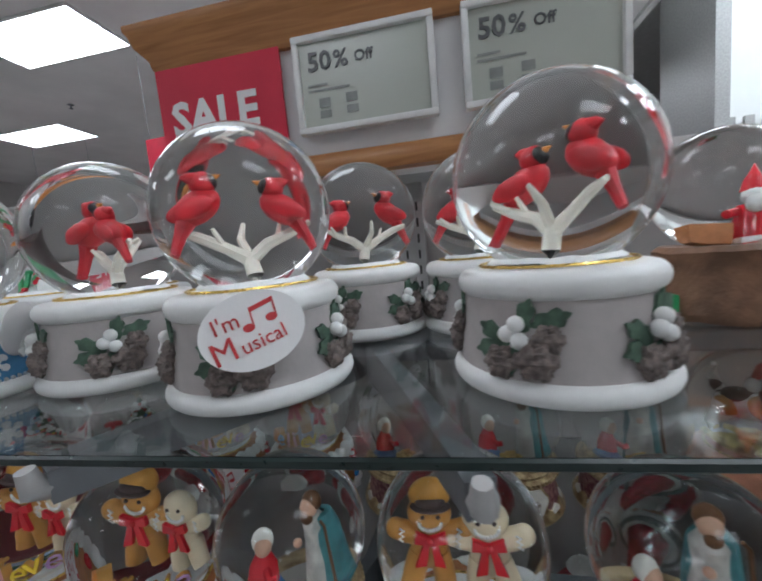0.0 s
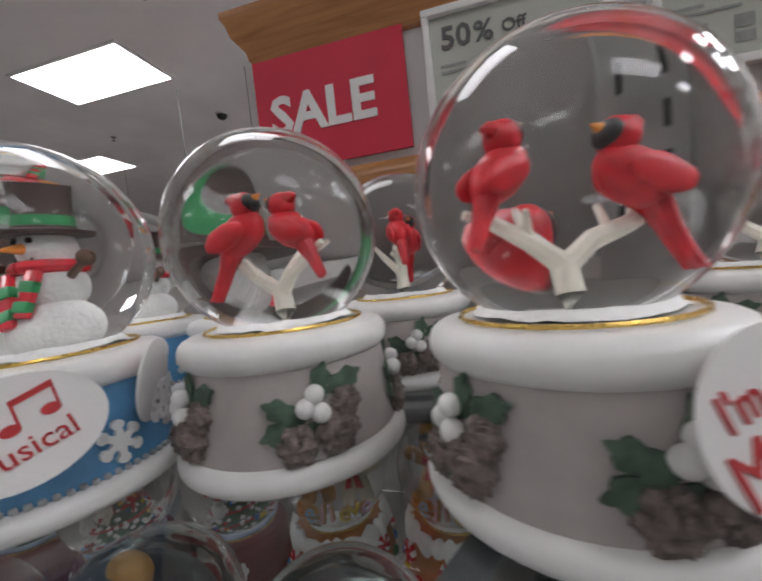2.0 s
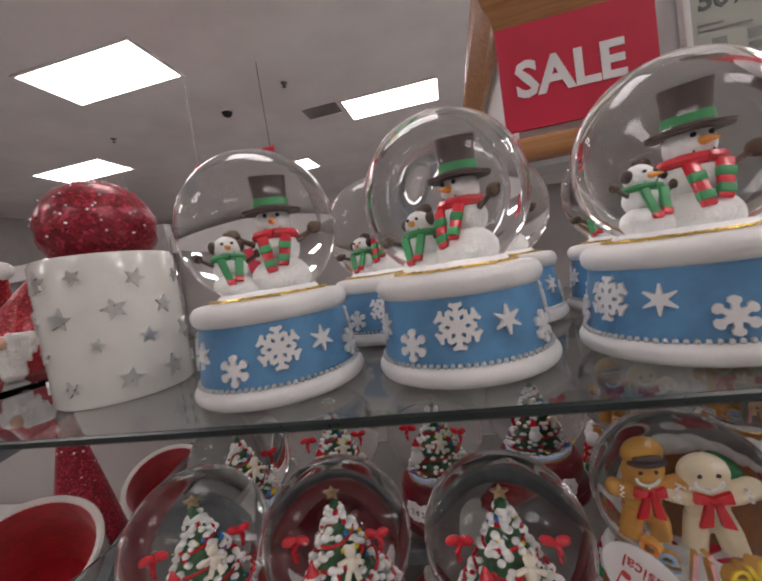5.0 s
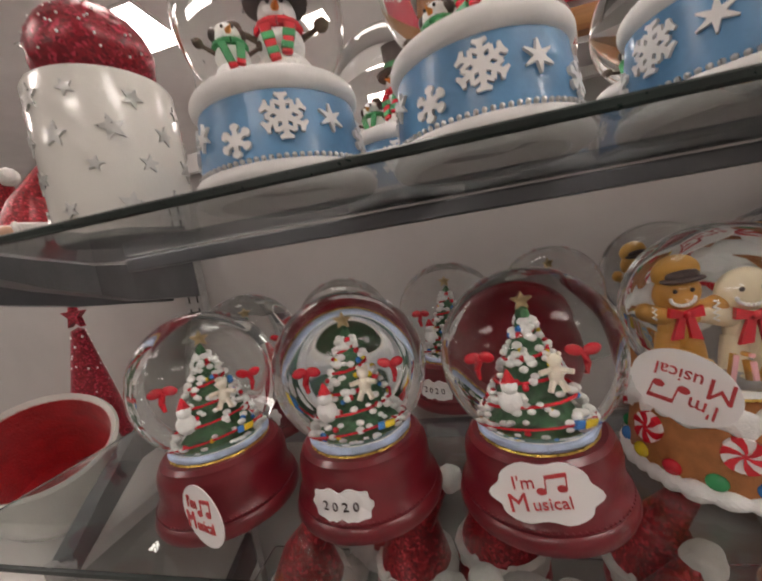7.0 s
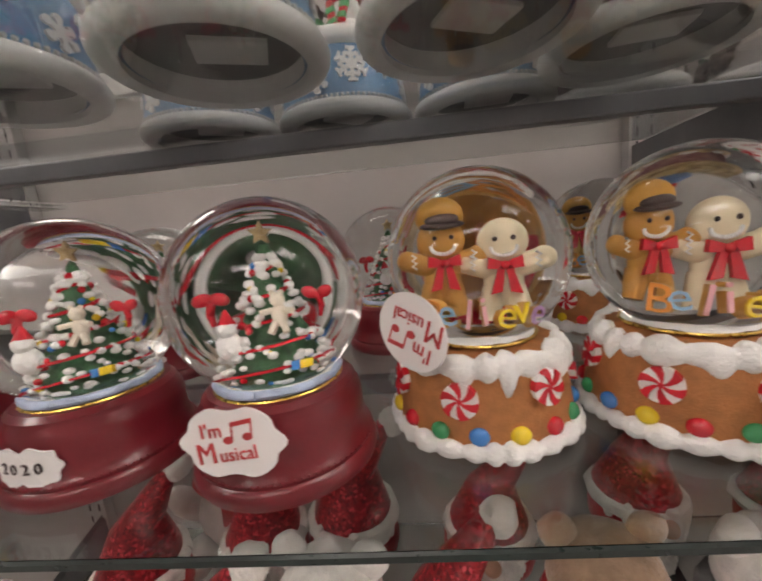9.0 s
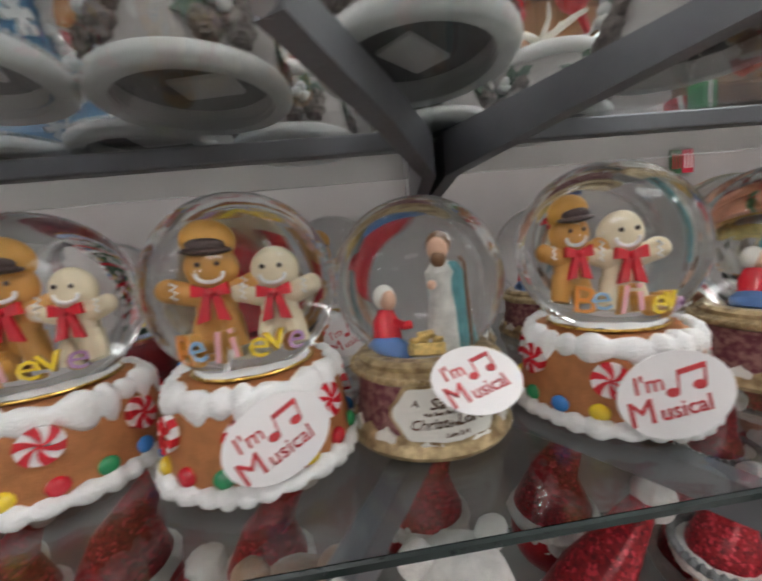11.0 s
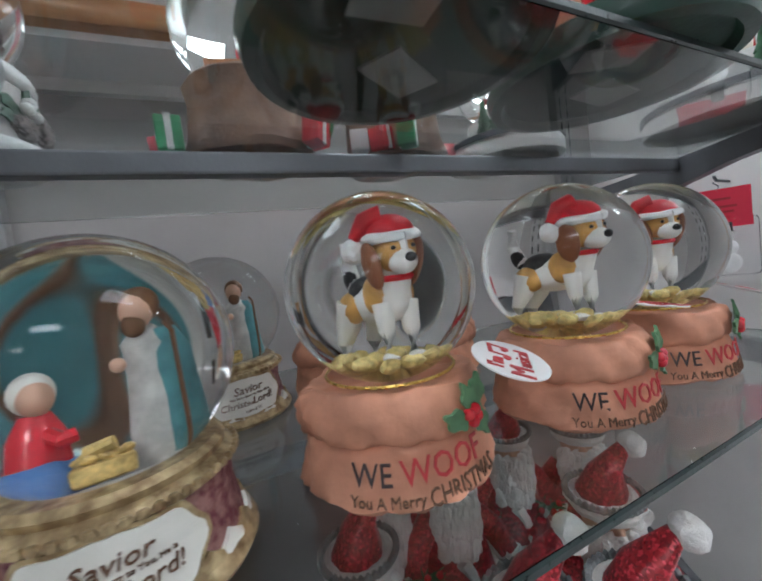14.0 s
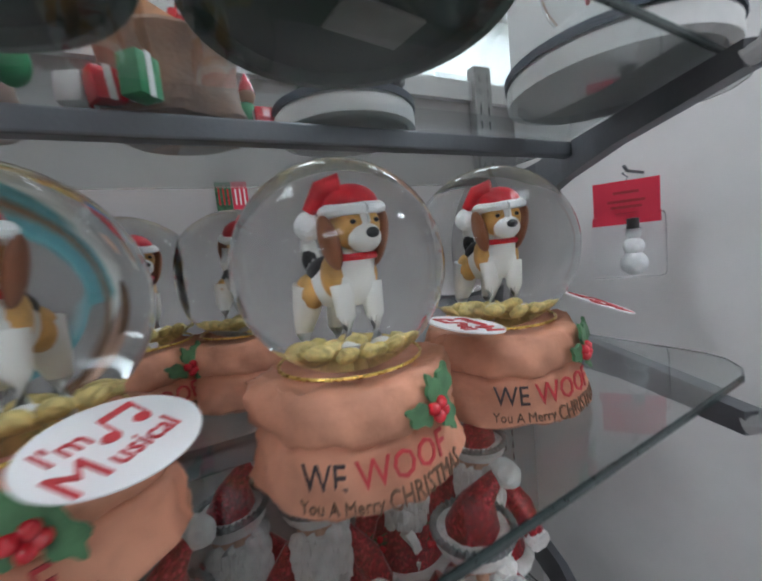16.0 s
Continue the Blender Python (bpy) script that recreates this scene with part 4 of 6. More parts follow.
def dog_globe(label, group, dog_turn=0, tag_at=None, text_at=8, seed=3.0):
    t = thing("snow_globe", label, "snow globe", group)
    rad = base_profile([(0, 0.0560), (0.010, 0.0545), (0.028, 0.0515), (0.030, 0.0525), (0.045, 0.0530), (0.056, 0.0485)])
    bm = lathe([(0, 0.0), (0.0535, 0.0), (0.0565, 0.003), (0.0552, 0.0065), (0.0545, 0.010), (0.0535, 0.014), (0.0526, 0.018), (0.0518, 0.022), (0.0505, 0.0262), (0.0492, 0.0280), (0.0478, 0.0290), (0.0498, 0.0298), (0.0515, 0.0320), (0.0525, 0.0360), (0.0522, 0.0410), (0.0512, 0.0450), (0.0485, 0.0500), (0.0470, 0.0525),
                (0.0430, 0.0530), (0.038, 0.0515), (0, 0.0515)], 110)
    jitter(jitter(bm, 0.0030, 34, seed), 0.0016, 130, seed)
    for v in bm.verts:                        # gathered, folded corner of the cloth
        a = math.degrees(math.atan2(v.co.x, -v.co.y))
        k = math.exp(-((a - 78) / 13.0) ** 2) + math.exp(-((a + 95) / 14.0) ** 2)
        r = Vector((v.co.x, v.co.y, 0))
        if r.length > 0.03:
            v.co += r.normalized() * k * (0.0040 + 0.0026 * math.sin(a * 0.9)) * (0.4 + v.co.z * 12) + r.normalized() * 0.0009 * math.sin(a * 0.21 + v.co.z * 260 + 2 * math.sin(a * 0.05))
    part("sack", bm, SACK, t, "terracotta cloth sack base", sharp=60)
    b = merged(moved(words("WE", 0.0155, width=0.85), pose(-0.0290, 0.0075, 0.0016)), )
    part("lettering_dark", bent(b, rad, text_at, 0.0065), INK, t, "dark word WE", smooth=False)
    b = moved(words("WOOF", 0.0172, width=0.86), pose(0.0085, 0.0078, 0.0016, 0, 0, 2))
    part("lettering_red", bent(b, rad, text_at, 0.0065), REDINK, t, "red word WOOF", smooth=False)
    b = merged(moved(words("You A Merry", 0.0078, width=0.85), pose(-0.0225, -0.0020, 0.0016)), moved(words("CHRISTMAS", 0.0126, width=0.66), pose(0.0190, -0.0030, 0.0016, 0, 0, 3)))
    part("lettering_brown", bent(b, rad, text_at, 0.0065), BROWNINK, t, "brown words You A Merry CHRISTMAS", smooth=False)
    for da, z, tw in ((-9, 0.038, 150), (9, 0.047, 60), (10, 0.033, -70), (1, 0.045, 110)):
        leaf = slab(bmesh.new(), [(0.0092 * math.cos(a) * (1 + 0.16 * math.cos(5 * a)), 0.0048 * math.sin(a) * (1 + 0.22 * math.cos(5 * a))) for a in [6.2832 * i / 26 for i in range(26)]], 0.0018)
        moved(leaf, pose(0, 0, 0.0025, 0, -10, tw))
        part("holly_leaf", bent(leaf, rad, text_at + 26 + da, z), HOLLY, t, "painted green holly leaf")
    for da, z in ((-2, 0.039), (3, 0.0405), (1.5, 0.0345), (5, 0.0365)):
        part("holly_berry", ball(bmesh.new(), on_base(rad, text_at + 26 + da, z, 0.004), 0.0031), CANDYRED, t, "red holly berry")
    globe_glass(t, 0.1040, 0.0555)
    gold_cord(t, 0.0555, 0.0385)
    bm = bmesh.new()
    rng = random.Random(5)
    for i in range(46):
        a, r = rng.random() * 6.2832, 0.0355 * math.sqrt(rng.random())
        ball(bm, (r * math.cos(a), r * math.sin(a), 0.0660 + 0.0060 * (1 - (r / 0.0355) ** 2) + 0.002 * rng.random()), (0.0072, 0.0052, 0.0046), (30 * rng.random(), 30 * rng.random(), 180 * rng.random()), 8, 6)
    part("straw_bed", jitter(bm, 0.0010, 200), POPCORN, t, "lumpy yellow straw bed")
    beagle(t, (0.0, 0.002, 0.0700), dog_turn, 1.18)
    if tag_at:
        tag(t, tag_at)
    return t


# ---- heights and lines of the fixture ----
TOP, LOW, BOTTOM = 1.394, 1.167, 0.785        # upper faces of the glass shelves
BACK = 0.630                                  # face of the back panel
POSTS = (-0.900, 0.128, 1.075)


# ---- the room ----
def quad_slab(name, x0, x1, y0, y1, z0, z1, material, label, category, kind="structure"):
    bm = bmesh.new()
    box(bm, ((x0 + x1) / 2, (y0 + y1) / 2, (z0 + z1) / 2), (x1 - x0, y1 - y0, z1 - z0))
    return solid(name, bm, material, label, category, kind=kind, smooth=False)


quad_slab("floor", -9, 9, -6, 13, -0.1, 0.0, FLOORM, "unseen grey shop floor, toned for bounced light", "floor")
quad_slab("ceiling", -9, 2.25, -6, 13, 3.62, 3.74, CEIL, "flat painted shop ceiling with light panels", "ceiling")
quad_slab("ceiling_high", 2.25, 9, -6, 13, 5.40, 5.52, WHITE_PAINT, "raised white ceiling bay", "ceiling")
quad_slab("trim_bulkhead", 2.25, 2.33, -6, 13, 3.58, 5.40, WALLW, "pale bulkhead edge between two ceilings", "trim")
quad_slab("wall_north", -9, 9, 13, 13.2, 0, 5.5, PANEL, "plain cream far shop wall", "wall")
quad_slab("wall_south", -9, 9, -6.2, -6, 0, 5.5, PANEL, "plain cream shop wall behind the aisle", "wall")
quad_slab("wall_west", -9.2, -9, -6, 13, 0, 4.5, PANEL, "plain cream side wall", "wall")
quad_slab("wall_east", 9, 9.2, -6, 13, 0, 5.5, WALLW, "plain white side wall", "wall")
quad_slab("wall_display", 3.35, 8.9, 5.4, 5.6, 0, 5.4, WALLW, "bright white display wall", "wall")
quad_slab("wall_fin", 3.02, 3.16, 4.6, 5.6, 0, 5.4, POST, "grey edge of a wall fin", "wall")


def light_panel(x, y, w=1.2, d=0.6, z=3.62, lamp=LAMP):
    t = thing("ceiling_light", "recessed white fluorescent ceiling panel, lit, or added fill in the raised bay", "ceiling light", "ceiling panels", (x, y, z))
    bm = bmesh.new()
    box(bm, (0, 0, -0.006), (w, d, 0.008))
    part("diffuser", bm, lamp, t, "glowing white diffuser", smooth=False)
    bm = bmesh.new()
    for sx, sy, lx, ly in ((0, d / 2 + 0.012, w + 0.05, 0.024), (0, -d / 2 - 0.012, w + 0.05, 0.024), (w / 2 + 0.012, 0, 0.024, d), (-w / 2 - 0.012, 0, 0.024, d)):
        box(bm, (sx, sy, -0.008), (lx, ly, 0.016))
    part("frame", bm, WHITE_PAINT, t, smooth=False)
    return t


for x, y in ((-3.25, 2.94), (-0.81, 4.87), (-3.20, 6.62), (-5.65, 4.72), (1.60, 3.02), (-0.90, 8.55), (-0.81, 1.00), (-3.25, -0.90), (-0.81, -2.85), (1.60, -0.95), (-5.65, 0.95), (1.60, 6.75), (-3.25, -4.75), (-5.65, -2.85)):
    light_panel(x, y)
# Added, unseen fill panels in the raised bay; they light the white wall.
for x, y in ((3.6, 3.9), (5.2, 3.9), (6.8, 3.9), (4.4, 2.4), (6.2, 2.4), (4.4, 0.0), (6.2, -2.2)):
    light_panel(x, y, z=5.40, lamp=LAMP_FILL)

bm = lathe([(0, -0.075), (0.030, -0.070), (0.052, -0.052), (0.062, -0.020), (0, -0.020)], 28)
d = thing("security_camera", "black dome security camera on the ceiling", "camera", at=(-2.73, 4.10, 3.62))
part("dome", bm, BLACK, d)
part("mount", lathe([(0, -0.02), (0.075, -0.02), (0.08, 0), (0, 0)], 28), WHITE_PAINT, d)
for x, y in ((-2.01, 2.32), (-1.85, 3.84), (-4.34, 4.04), (-0.2, 2.9)):
    s = thing("sprinkler", "small ceiling sprinkler head", "sprinkler", "sprinklers", (x, y, 3.62))
    part("rose", lathe([(0, -0.05), (0.022, -0.048), (0.022, -0.044), (0.008, -0.04), (0.008, -0.01), (0.035, -0.004), (0.035, 0), (0, 0)], 16), METAL, s)
v = thing("ceiling_vent", "square grey slatted ceiling air vent", "vent", at=(-1.72, 4.70, 3.62))
bm = bmesh.new()
box(bm, (0, 0, -0.004), (0.46, 0.30, 0.008))
part("backing", bm, POST, v, smooth=False)
for i in range(7):
    bm = bmesh.new()
    box(bm, (0, -0.12 + 0.04 * i, -0.012), (0.42, 0.024, 0.004), (25, 0, 0))
    part("slat", bm, POST, v, smooth=False)


def far_sign(x, y, z, w, h, yaw):
    t = thing("sale_sign", "red hanging sale sign with white lettering", "sign", "sale signs", (x, y, z))
    t.rotation_euler = (0, 0, radians(yaw))
    bm = bmesh.new()
    box(bm, (0, 0, 0), (w, 0.012, h))
    part("board", bm, SALE_RED, t, smooth=False)
    part("lettering", moved(words("SALE", h * 0.40, 0.001, bold=0.02), Matrix.Translation((0, -0.008, -h * 0.20)) @ FRONT), PAPER, t, "white word SALE", smooth=False)
    for sx in (-1, 1):
        part("wire", tube(bmesh.new(), [(sx * w * 0.45, 0, h / 2), (sx * w * 0.45, 0, 3.62 - z)], 0.003, 6), METAL, t)


far_sign(-2.34, 3.40, 2.435, 0.95, 0.75, -4)
far_sign(-5.3, 4.6, 2.45, 0.75, 0.60, 26)

# clothes rails and a poster on the bright wall beyond
for x, y, col in ((3.6, 4.4, CLOTH_DARK), (4.4, 4.6, CLOTH_DARK), (-6.4, 9.5, FELT), (-4.8, 9.8, CLOTH_DARK)):
    r = thing("clothes_rack", "metal rack hung with dark clothes", "clothes rack", "clothes racks", (x, y, 0))
    bm = bmesh.new()
    for sx in (-0.5, 0.5):
        tube(bm, [(sx, 0, 0.0), (sx, 0, 1.62)], 0.014, 8)
    tube(bm, [(-0.55, 0, 1.62), (0.55, 0, 1.62)], 0.014, 8)
    part("rail", bm, POST, r)
    for i in range(8):
        bm = bmesh.new()
        box(bm, (-0.42 + 0.12 * i, 0, 1.20), (0.09, 0.42, 0.72), (0, 3 * math.sin(i), 4 * math.cos(i)), 0.03)
        part("garment", jitter(bm, 0.02, 8, i), col, r)
p = thing("wall_poster", "framed fashion picture in warm tones", "poster", at=(5.2, 5.38, 3.55))
bm = bmesh.new()
box(bm, (0, 0, 0), (1.1, 0.03, 1.5))
part("frame", bm, POST, p, smooth=False)
bm = bmesh.new()
box(bm, (0.05, -0.02, 0), (0.9, 0.01, 1.3))
part("print", bm, mat("warm_print", (0.62, 0.36, 0.25), 0.6, col2=(0.45, 0.42, 0.40), scale=2.5), p, smooth=False)
p = thing("wall_lettering", "blurred grey lettering on the white wall", "sign", at=(3.75, 5.36, 2.5))
bm = bmesh.new()
for i in range(4):
    box(bm, (-0.3 + 0.2 * i, 0, 0.05 * (i % 2)), (0.10, 0.04, 0.34 - 0.1 * (i % 2)))
part("bars", bm, POST, p, smooth=False)


# ---- the fixture: back panel, posts, glass shelves, header ----
quad_slab("wall_back_panel", -2.4, 1.22, BACK, BACK + 0.03, 0.05, 1.560, BACKPANEL, "cream metal back panel of the shelving, shelf shade in its colour", "back panel")
quad_slab("trim_panel_cap", -2.4, 1.22, BACK - 0.012, BACK + 0.042, 1.560, 1.595, WHITE_PAINT, "white cap rail along the back panel", "trim")
quad_slab("wall_wing", 1.160, 1.185, 0.175, BACK - 0.013, 0.0, 1.93, WHITE_PAINT, "white end panel of the fixture", "end panel")
bm = bmesh.new()
box(bm, (1.172, 0.150, 0.96), (0.05, 0.05, 1.96), bevel=0.008)
solid("trim_wing_post", bm, OAK, "oak edge post on the end panel", "trim", kind="structure")
bm = bmesh.new()
box(bm, (1.172, 0.40, 1.955), (0.05, 0.55, 0.05), bevel=0.008)
solid("trim_wing_rail", bm, OAK, "oak top rail on the end panel", "trim", kind="structure")

for x in POSTS:
    t = thing("shelf_upright", "grey slotted steel upright of the shelving", "upright", "uprights", (x, BACK - 0.012, 0))
    bm = bmesh.new()
    box(bm, (0, 0, 0.86), (0.042, 0.020, 1.52), bevel=0.002)
    part("post", bm, POST, t, smooth=False)
    bm = bmesh.new()
    for i in range(34):
        for sx in (-0.010, 0.010):
            box(bm, (sx, -0.0102, 0.70 + 0.0254 * i), (0.0035, 0.001, 0.014))
    part("slots", bm, BLACK, t, smooth=False)


def arm(bm, pts, z):
    """A flat steel arm, deep at the post and shallow at its tip."""
    lo, hi = [], []
    n = len(pts)
    for i, (x, y) in enumerate(pts):
        f = i / (n - 1.0)
        dx, dy = pts[min(i + 1, n - 1)][0] - pts[max(i - 1, 0)][0], pts[min(i + 1, n - 1)][1] - pts[max(i - 1, 0)][1]
        ln = math.hypot(dx, dy)
        nx, ny = -dy / ln * 0.0065, dx / ln * 0.0065
        depth = 0.055 * (1 - f) ** 1.3 + 0.016
        lo.append([bm.verts.new((x + s * nx, y + s * ny, z - depth)) for s in (-1, 1)])
        hi.append([bm.verts.new((x + s * nx, y + s * ny, z)) for s in (-1, 1)])
    for i in range(n - 1):
        bm.faces.new((lo[i][0], lo[i][1], lo[i + 1][1], lo[i + 1][0]))
        bm.faces.new((hi[i][0], hi[i + 1][0], hi[i + 1][1], hi[i][1]))
        bm.faces.new((lo[i][0], lo[i + 1][0], hi[i + 1][0], hi[i][0]))
        bm.faces.new((lo[i][1], hi[i][1], hi[i + 1][1], lo[i + 1][1]))
    bm.faces.new((lo[0][0], hi[0][0], hi[0][1], lo[0][1]))
    bm.faces.new((lo[-1][0], lo[-1][1], hi[-1][1], hi[-1][0]))


def front_line(x):
    return 0.150 + 0.028 * (x - 0.15) + 0.012 * ((x - 0.15) / 0.8) ** 2


def glass_shelf(z, x0, x1, label, arms=True):
    t = thing("glass_shelf", label, "glass shelf", "glass shelves", (0, 0, z))
    pts = []
    n = 30
    rc = 0.045
    xs = [x0 + rc + (x1 - x0 - 2 * rc) * i / n for i in range(n + 1)]
    pts += [(x, front_line(x)) for x in xs]
    pts += [(x1 - rc + rc * math.sin(a), front_line(x1) + rc - rc * math.cos(a)) for a in (0.5, 1.0, 1.4)]
    pts += [(x1, BACK - 0.06), (x0, BACK - 0.06)]
    pts += [(x0 + rc - rc * math.sin(a), front_line(x0) + rc - rc * math.cos(a)) for a in (1.4, 1.0, 0.5)]
    ob = part("pane", slab(bmesh.new(), pts, 0.0058, Matrix.Translation((0, 0, -0.0060))), SHELF_GLASS, t, "clear glass pane with rounded corners", smooth=False)
    ob.visible_shadow = False
    bm = bmesh.new()
    line = pts[-3:] + pts[:n + 4]
    lo = [[bm.verts.new((x, y - d, -0.0057 + dz)) for d, dz in ((0.0004, 0), (0.0016, 0.0010), (0.0016, 0.0042), (0.0004, 0.0054))] for x, y in line]
    for a, b in zip(lo, lo[1:]):
        for k in range(3):
            bm.faces.new((a[k], b[k], b[k + 1], a[k + 1]))
    part("polished_edge", bm, GLASS_EDGE, t, "dark green polished glass edge")
    zz = -0.0072
    sets = ([(0.118, BACK - 0.02), (0.096, 0.47), (0.084, 0.345), (0.034, 0.235), (-0.012, 0.146)], [(0.134, BACK - 0.02), (0.108, 0.47), (0.106, 0.345), (0.150, 0.245), (0.190, 0.148)],
            [(1.060, BACK - 0.02), (0.985, 0.42), (0.945, 0.350), (0.905, 0.270), (0.850, 0.160)], [(-0.890, BACK - 0.02), (-0.840, 0.42), (-0.806, 0.337), (-0.712, 0.213), (-0.662, 0.150)])
    for s in sets:
        bm = bmesh.new()
        arm(bm, s, zz)
        a = part("bracket_arm", bm, METAL, t, "tapered grey steel bracket arm", smooth=False)
        bm = bmesh.new()
        x, y = s[-1]
        tube(bm, [(x, y + 0.004, zz - 0.010), (x, y - 0.006, zz - 0.006), (x, y - 0.0075, zz + 0.004)], [0.007, 0.006, 0.004], 10)
        part("glass_clip", bm, POST, a, "rounded clear clip at the glass edge")
    for a, b in (((-0.74, 0.335), (0.080, 0.335)), ((0.110, 0.335), (0.950, 0.340))):
        bm = bmesh.new()
        m = look((a[0], a[1], zz - 0.0085), (b[0], b[1], zz - 0.0085))
        ln = math.hypot(b[0] - a[0], b[1] - a[1])
        box(bm, ((a[0] + b[0]) / 2, (a[1] + b[1]) / 2, zz - 0.0085), (ln, 0.014, 0.016), (0, 0, math.degrees(math.atan2(b[1] - a[1], b[0] - a[0]))), 0.002)
        part("support_rail", bm, METAL, t, "grey steel support rail", smooth=False)
    return t


glass_shelf(TOP, -0.78, 0.960, "upper glass shelf on grey steel brackets, crowded with globes")
glass_shelf(LOW, -0.80, 0.940, "lower glass shelf on grey steel brackets, crowded with globes")
glass_shelf(BOTTOM, -0.80, 0.925, "bottom glass shelf holding plush holiday figures")

# neighbouring lower ledge at the fixture's end
quad_slab("base_deck", -2.4, 1.16, 0.12, BACK - 0.03, 0.05, 0.42, DECK, "base deck of the fixture, darkened for the shade in the gaps", "base deck")

# header board
HX0, HX1, HY = -0.221, 0.405, 0.530
quad_slab("wall_header", HX0 + 0.012, HX1 - 0.012, HY + 0.004, 0.86, 1.575, 1.80, HEADER, "pale grey header box above the shelving", "header")


def moulding(name, z0, prof, label):
    """An oak moulding that runs along the header's front and round both ends."""
    bm = bmesh.new()
    corners = [(HX0, 0.90, -1, 0), (HX0, HY, -1, -1), (HX1, HY, 1, -1), (HX1, 0.90, 1, 0)]
    rows = [[bm.verts.new((x + ox * d, y + oy * d, z0 + dz)) for d, dz in prof] for x, y, ox, oy in corners]
    for a, b in zip(rows, rows[1:]):
        for k in range(len(prof)):
            j = (k + 1) % len(prof)
            bm.faces.new((a[k], b[k], b[j], a[j]))
    bm.faces.new(rows[0])
    bm.faces.new(rows[-1][::-1])
    return solid(name, bm, OAK, label, "trim", kind="structure")


moulding("trim_crown", 1.764, [(-0.004, 0.0), (0.004, 0.0), (0.008, 0.006), (0.010, 0.016), (0.022, 0.030), (0.026, 0.044), (0.030, 0.050), (0.030, 0.058), (-0.004, 0.058)], "oak crown moulding along the header")
moulding("trim_header_rail", 1.583, [(-0.004, 0.0), (0.010, 0.002), (0.014, 0.008), (0.014, 0.024), (0.008, 0.032), (-0.004, 0.034)], "oak rail below the price signs")

t = thing("sale_sign", "large red sale sign with white lettering on the header", "sign", "sale signs", (-0.128, HY - 0.004, 1.699))
bm = bmesh.new()
box(bm, (0, 0, 0), (0.198, 0.004, 0.146))
part("board", bm, SALE_RED, t, smooth=False)
part("lettering", moved(words("SALE", 0.066, 0.0006, width=1.0, bold=0.03), Matrix.Translation((-0.010, -0.003, -0.028)) @ FRONT), PAPER, t, "white word SALE", smooth=False)


def price_sign(x, label):
    t = thing("price_display", label, "price sign", "price displays", (x, HY - 0.012, 1.704))
    w, h, b = 0.190, 0.126, 0.0085
    bm = bmesh.new()
    for cx, cz, sx, sz in ((0, h / 2 - b / 2, w, b), (0, -h / 2 + b / 2, w, b), (-w / 2 + b / 2, 0, b, h - 2 * b), (w / 2 - b / 2, 0, b, h - 2 * b)):
        box(bm, (cx, 0, cz), (sx, 0.013, sz), (0, 0, 0), 0.0015)
    part("bezel", bm, WHITE, t, "white plastic bezel")
    bm = bmesh.new()
    box(bm, (0, 0.003, 0), (w - 2 * b + 0.002, 0.006, h - 2 * b + 0.002))
    part("screen", bm, SCREEN, t, "grey-green electronic paper screen", smooth=False)
    up = Matrix.Translation((0, -0.0009, 0)) @ FRONT
    tb = merged(moved(words("50", 0.034, bold=0.025), pose(-0.059, 0.018, 0)), moved(words("%", 0.030, bold=0.02), pose(-0.0290, 0.0185, 0)), moved(words("Off", 0.019, bold=0.02), pose(0.0020, 0.0215, 0)))
    part("lettering", moved(tb, up), SCREENINK, t, "dark grey words 50% Off", smooth=False)
    tb = bmesh.new()
    for x0, y0, x1, y1 in ((-0.078, -0.002, -0.050, 0.001), (-0.078, -0.009, -0.020, -0.006), (-0.064, -0.030, -0.048, -0.018), (-0.026, -0.028, -0.010, -0.016), (-0.064, -0.044, -0.048, -0.034), (-0.026, -0.042, -0.010, -0.032)):
        slab(tb, [(x0, y0), (x1, y0), (x1, y1), (x0, y1)], 0.0004)
    part("small_print", moved(tb, up), SCREENFAINT, t, "faint lines of small print", smooth=False)


price_sign(0.089, "white-framed electronic price sign reading 50% Off")
price_sign(0.313, "white-framed electronic price sign reading 50% Off, in glare")


# ---- water globes on the shelves ----
def tag_pose(angle, z, r=0.060, lean=0.0, twist=0.0):
    """Where a tag hangs: angle round the base, height, reach; lean tips its face upwards."""
    a = radians(angle)
    return Matrix.Translation((r * math.sin(a), -r * math.cos(a), z)) @ pose(0, 0, 0, 0, 0, angle) @ pose(0, 0, 0, 90 - lean, 0, 0) @ pose(0, 0, 0, 0, 0, twist)


def stand(t, x, y, z, turn=0.0):
    t.location, t.rotation_euler = (x, y, z + 0.0004), (0, 0, radians(turn))
    return t


def again(t, x, y, z, turn):
    return copy_thing(t, pose(x, y, z + 0.0004, 0, 0, turn))


G1, G2 = "cardinal globes", "snowman globes"
c1 = stand(cardinal_globe("cardinal snow globe on taupe pinecone base, tag in front", G1, tag_pose(5, 0.047, 0.063, 14, 12)), 0.056, 0.238, TOP, 22)
c2 = stand(cardinal_globe("cardinal snow globe on taupe pinecone base, tag at side", G1, tag_pose(-30, 0.047, 0.066, 10, 6)), -0.080, 0.266, TOP, -28)
c3 = stand(cardinal_globe("cardinal snow globe on taupe pinecone base beside bare glass", G1), 0.243, 0.243, TOP, 118)
for x, y, r in ((0.100, 0.380, 205), (0.215, 0.382, 160), (-0.035, 0.392, 95)):
    again(c3, x, y, TOP, r)
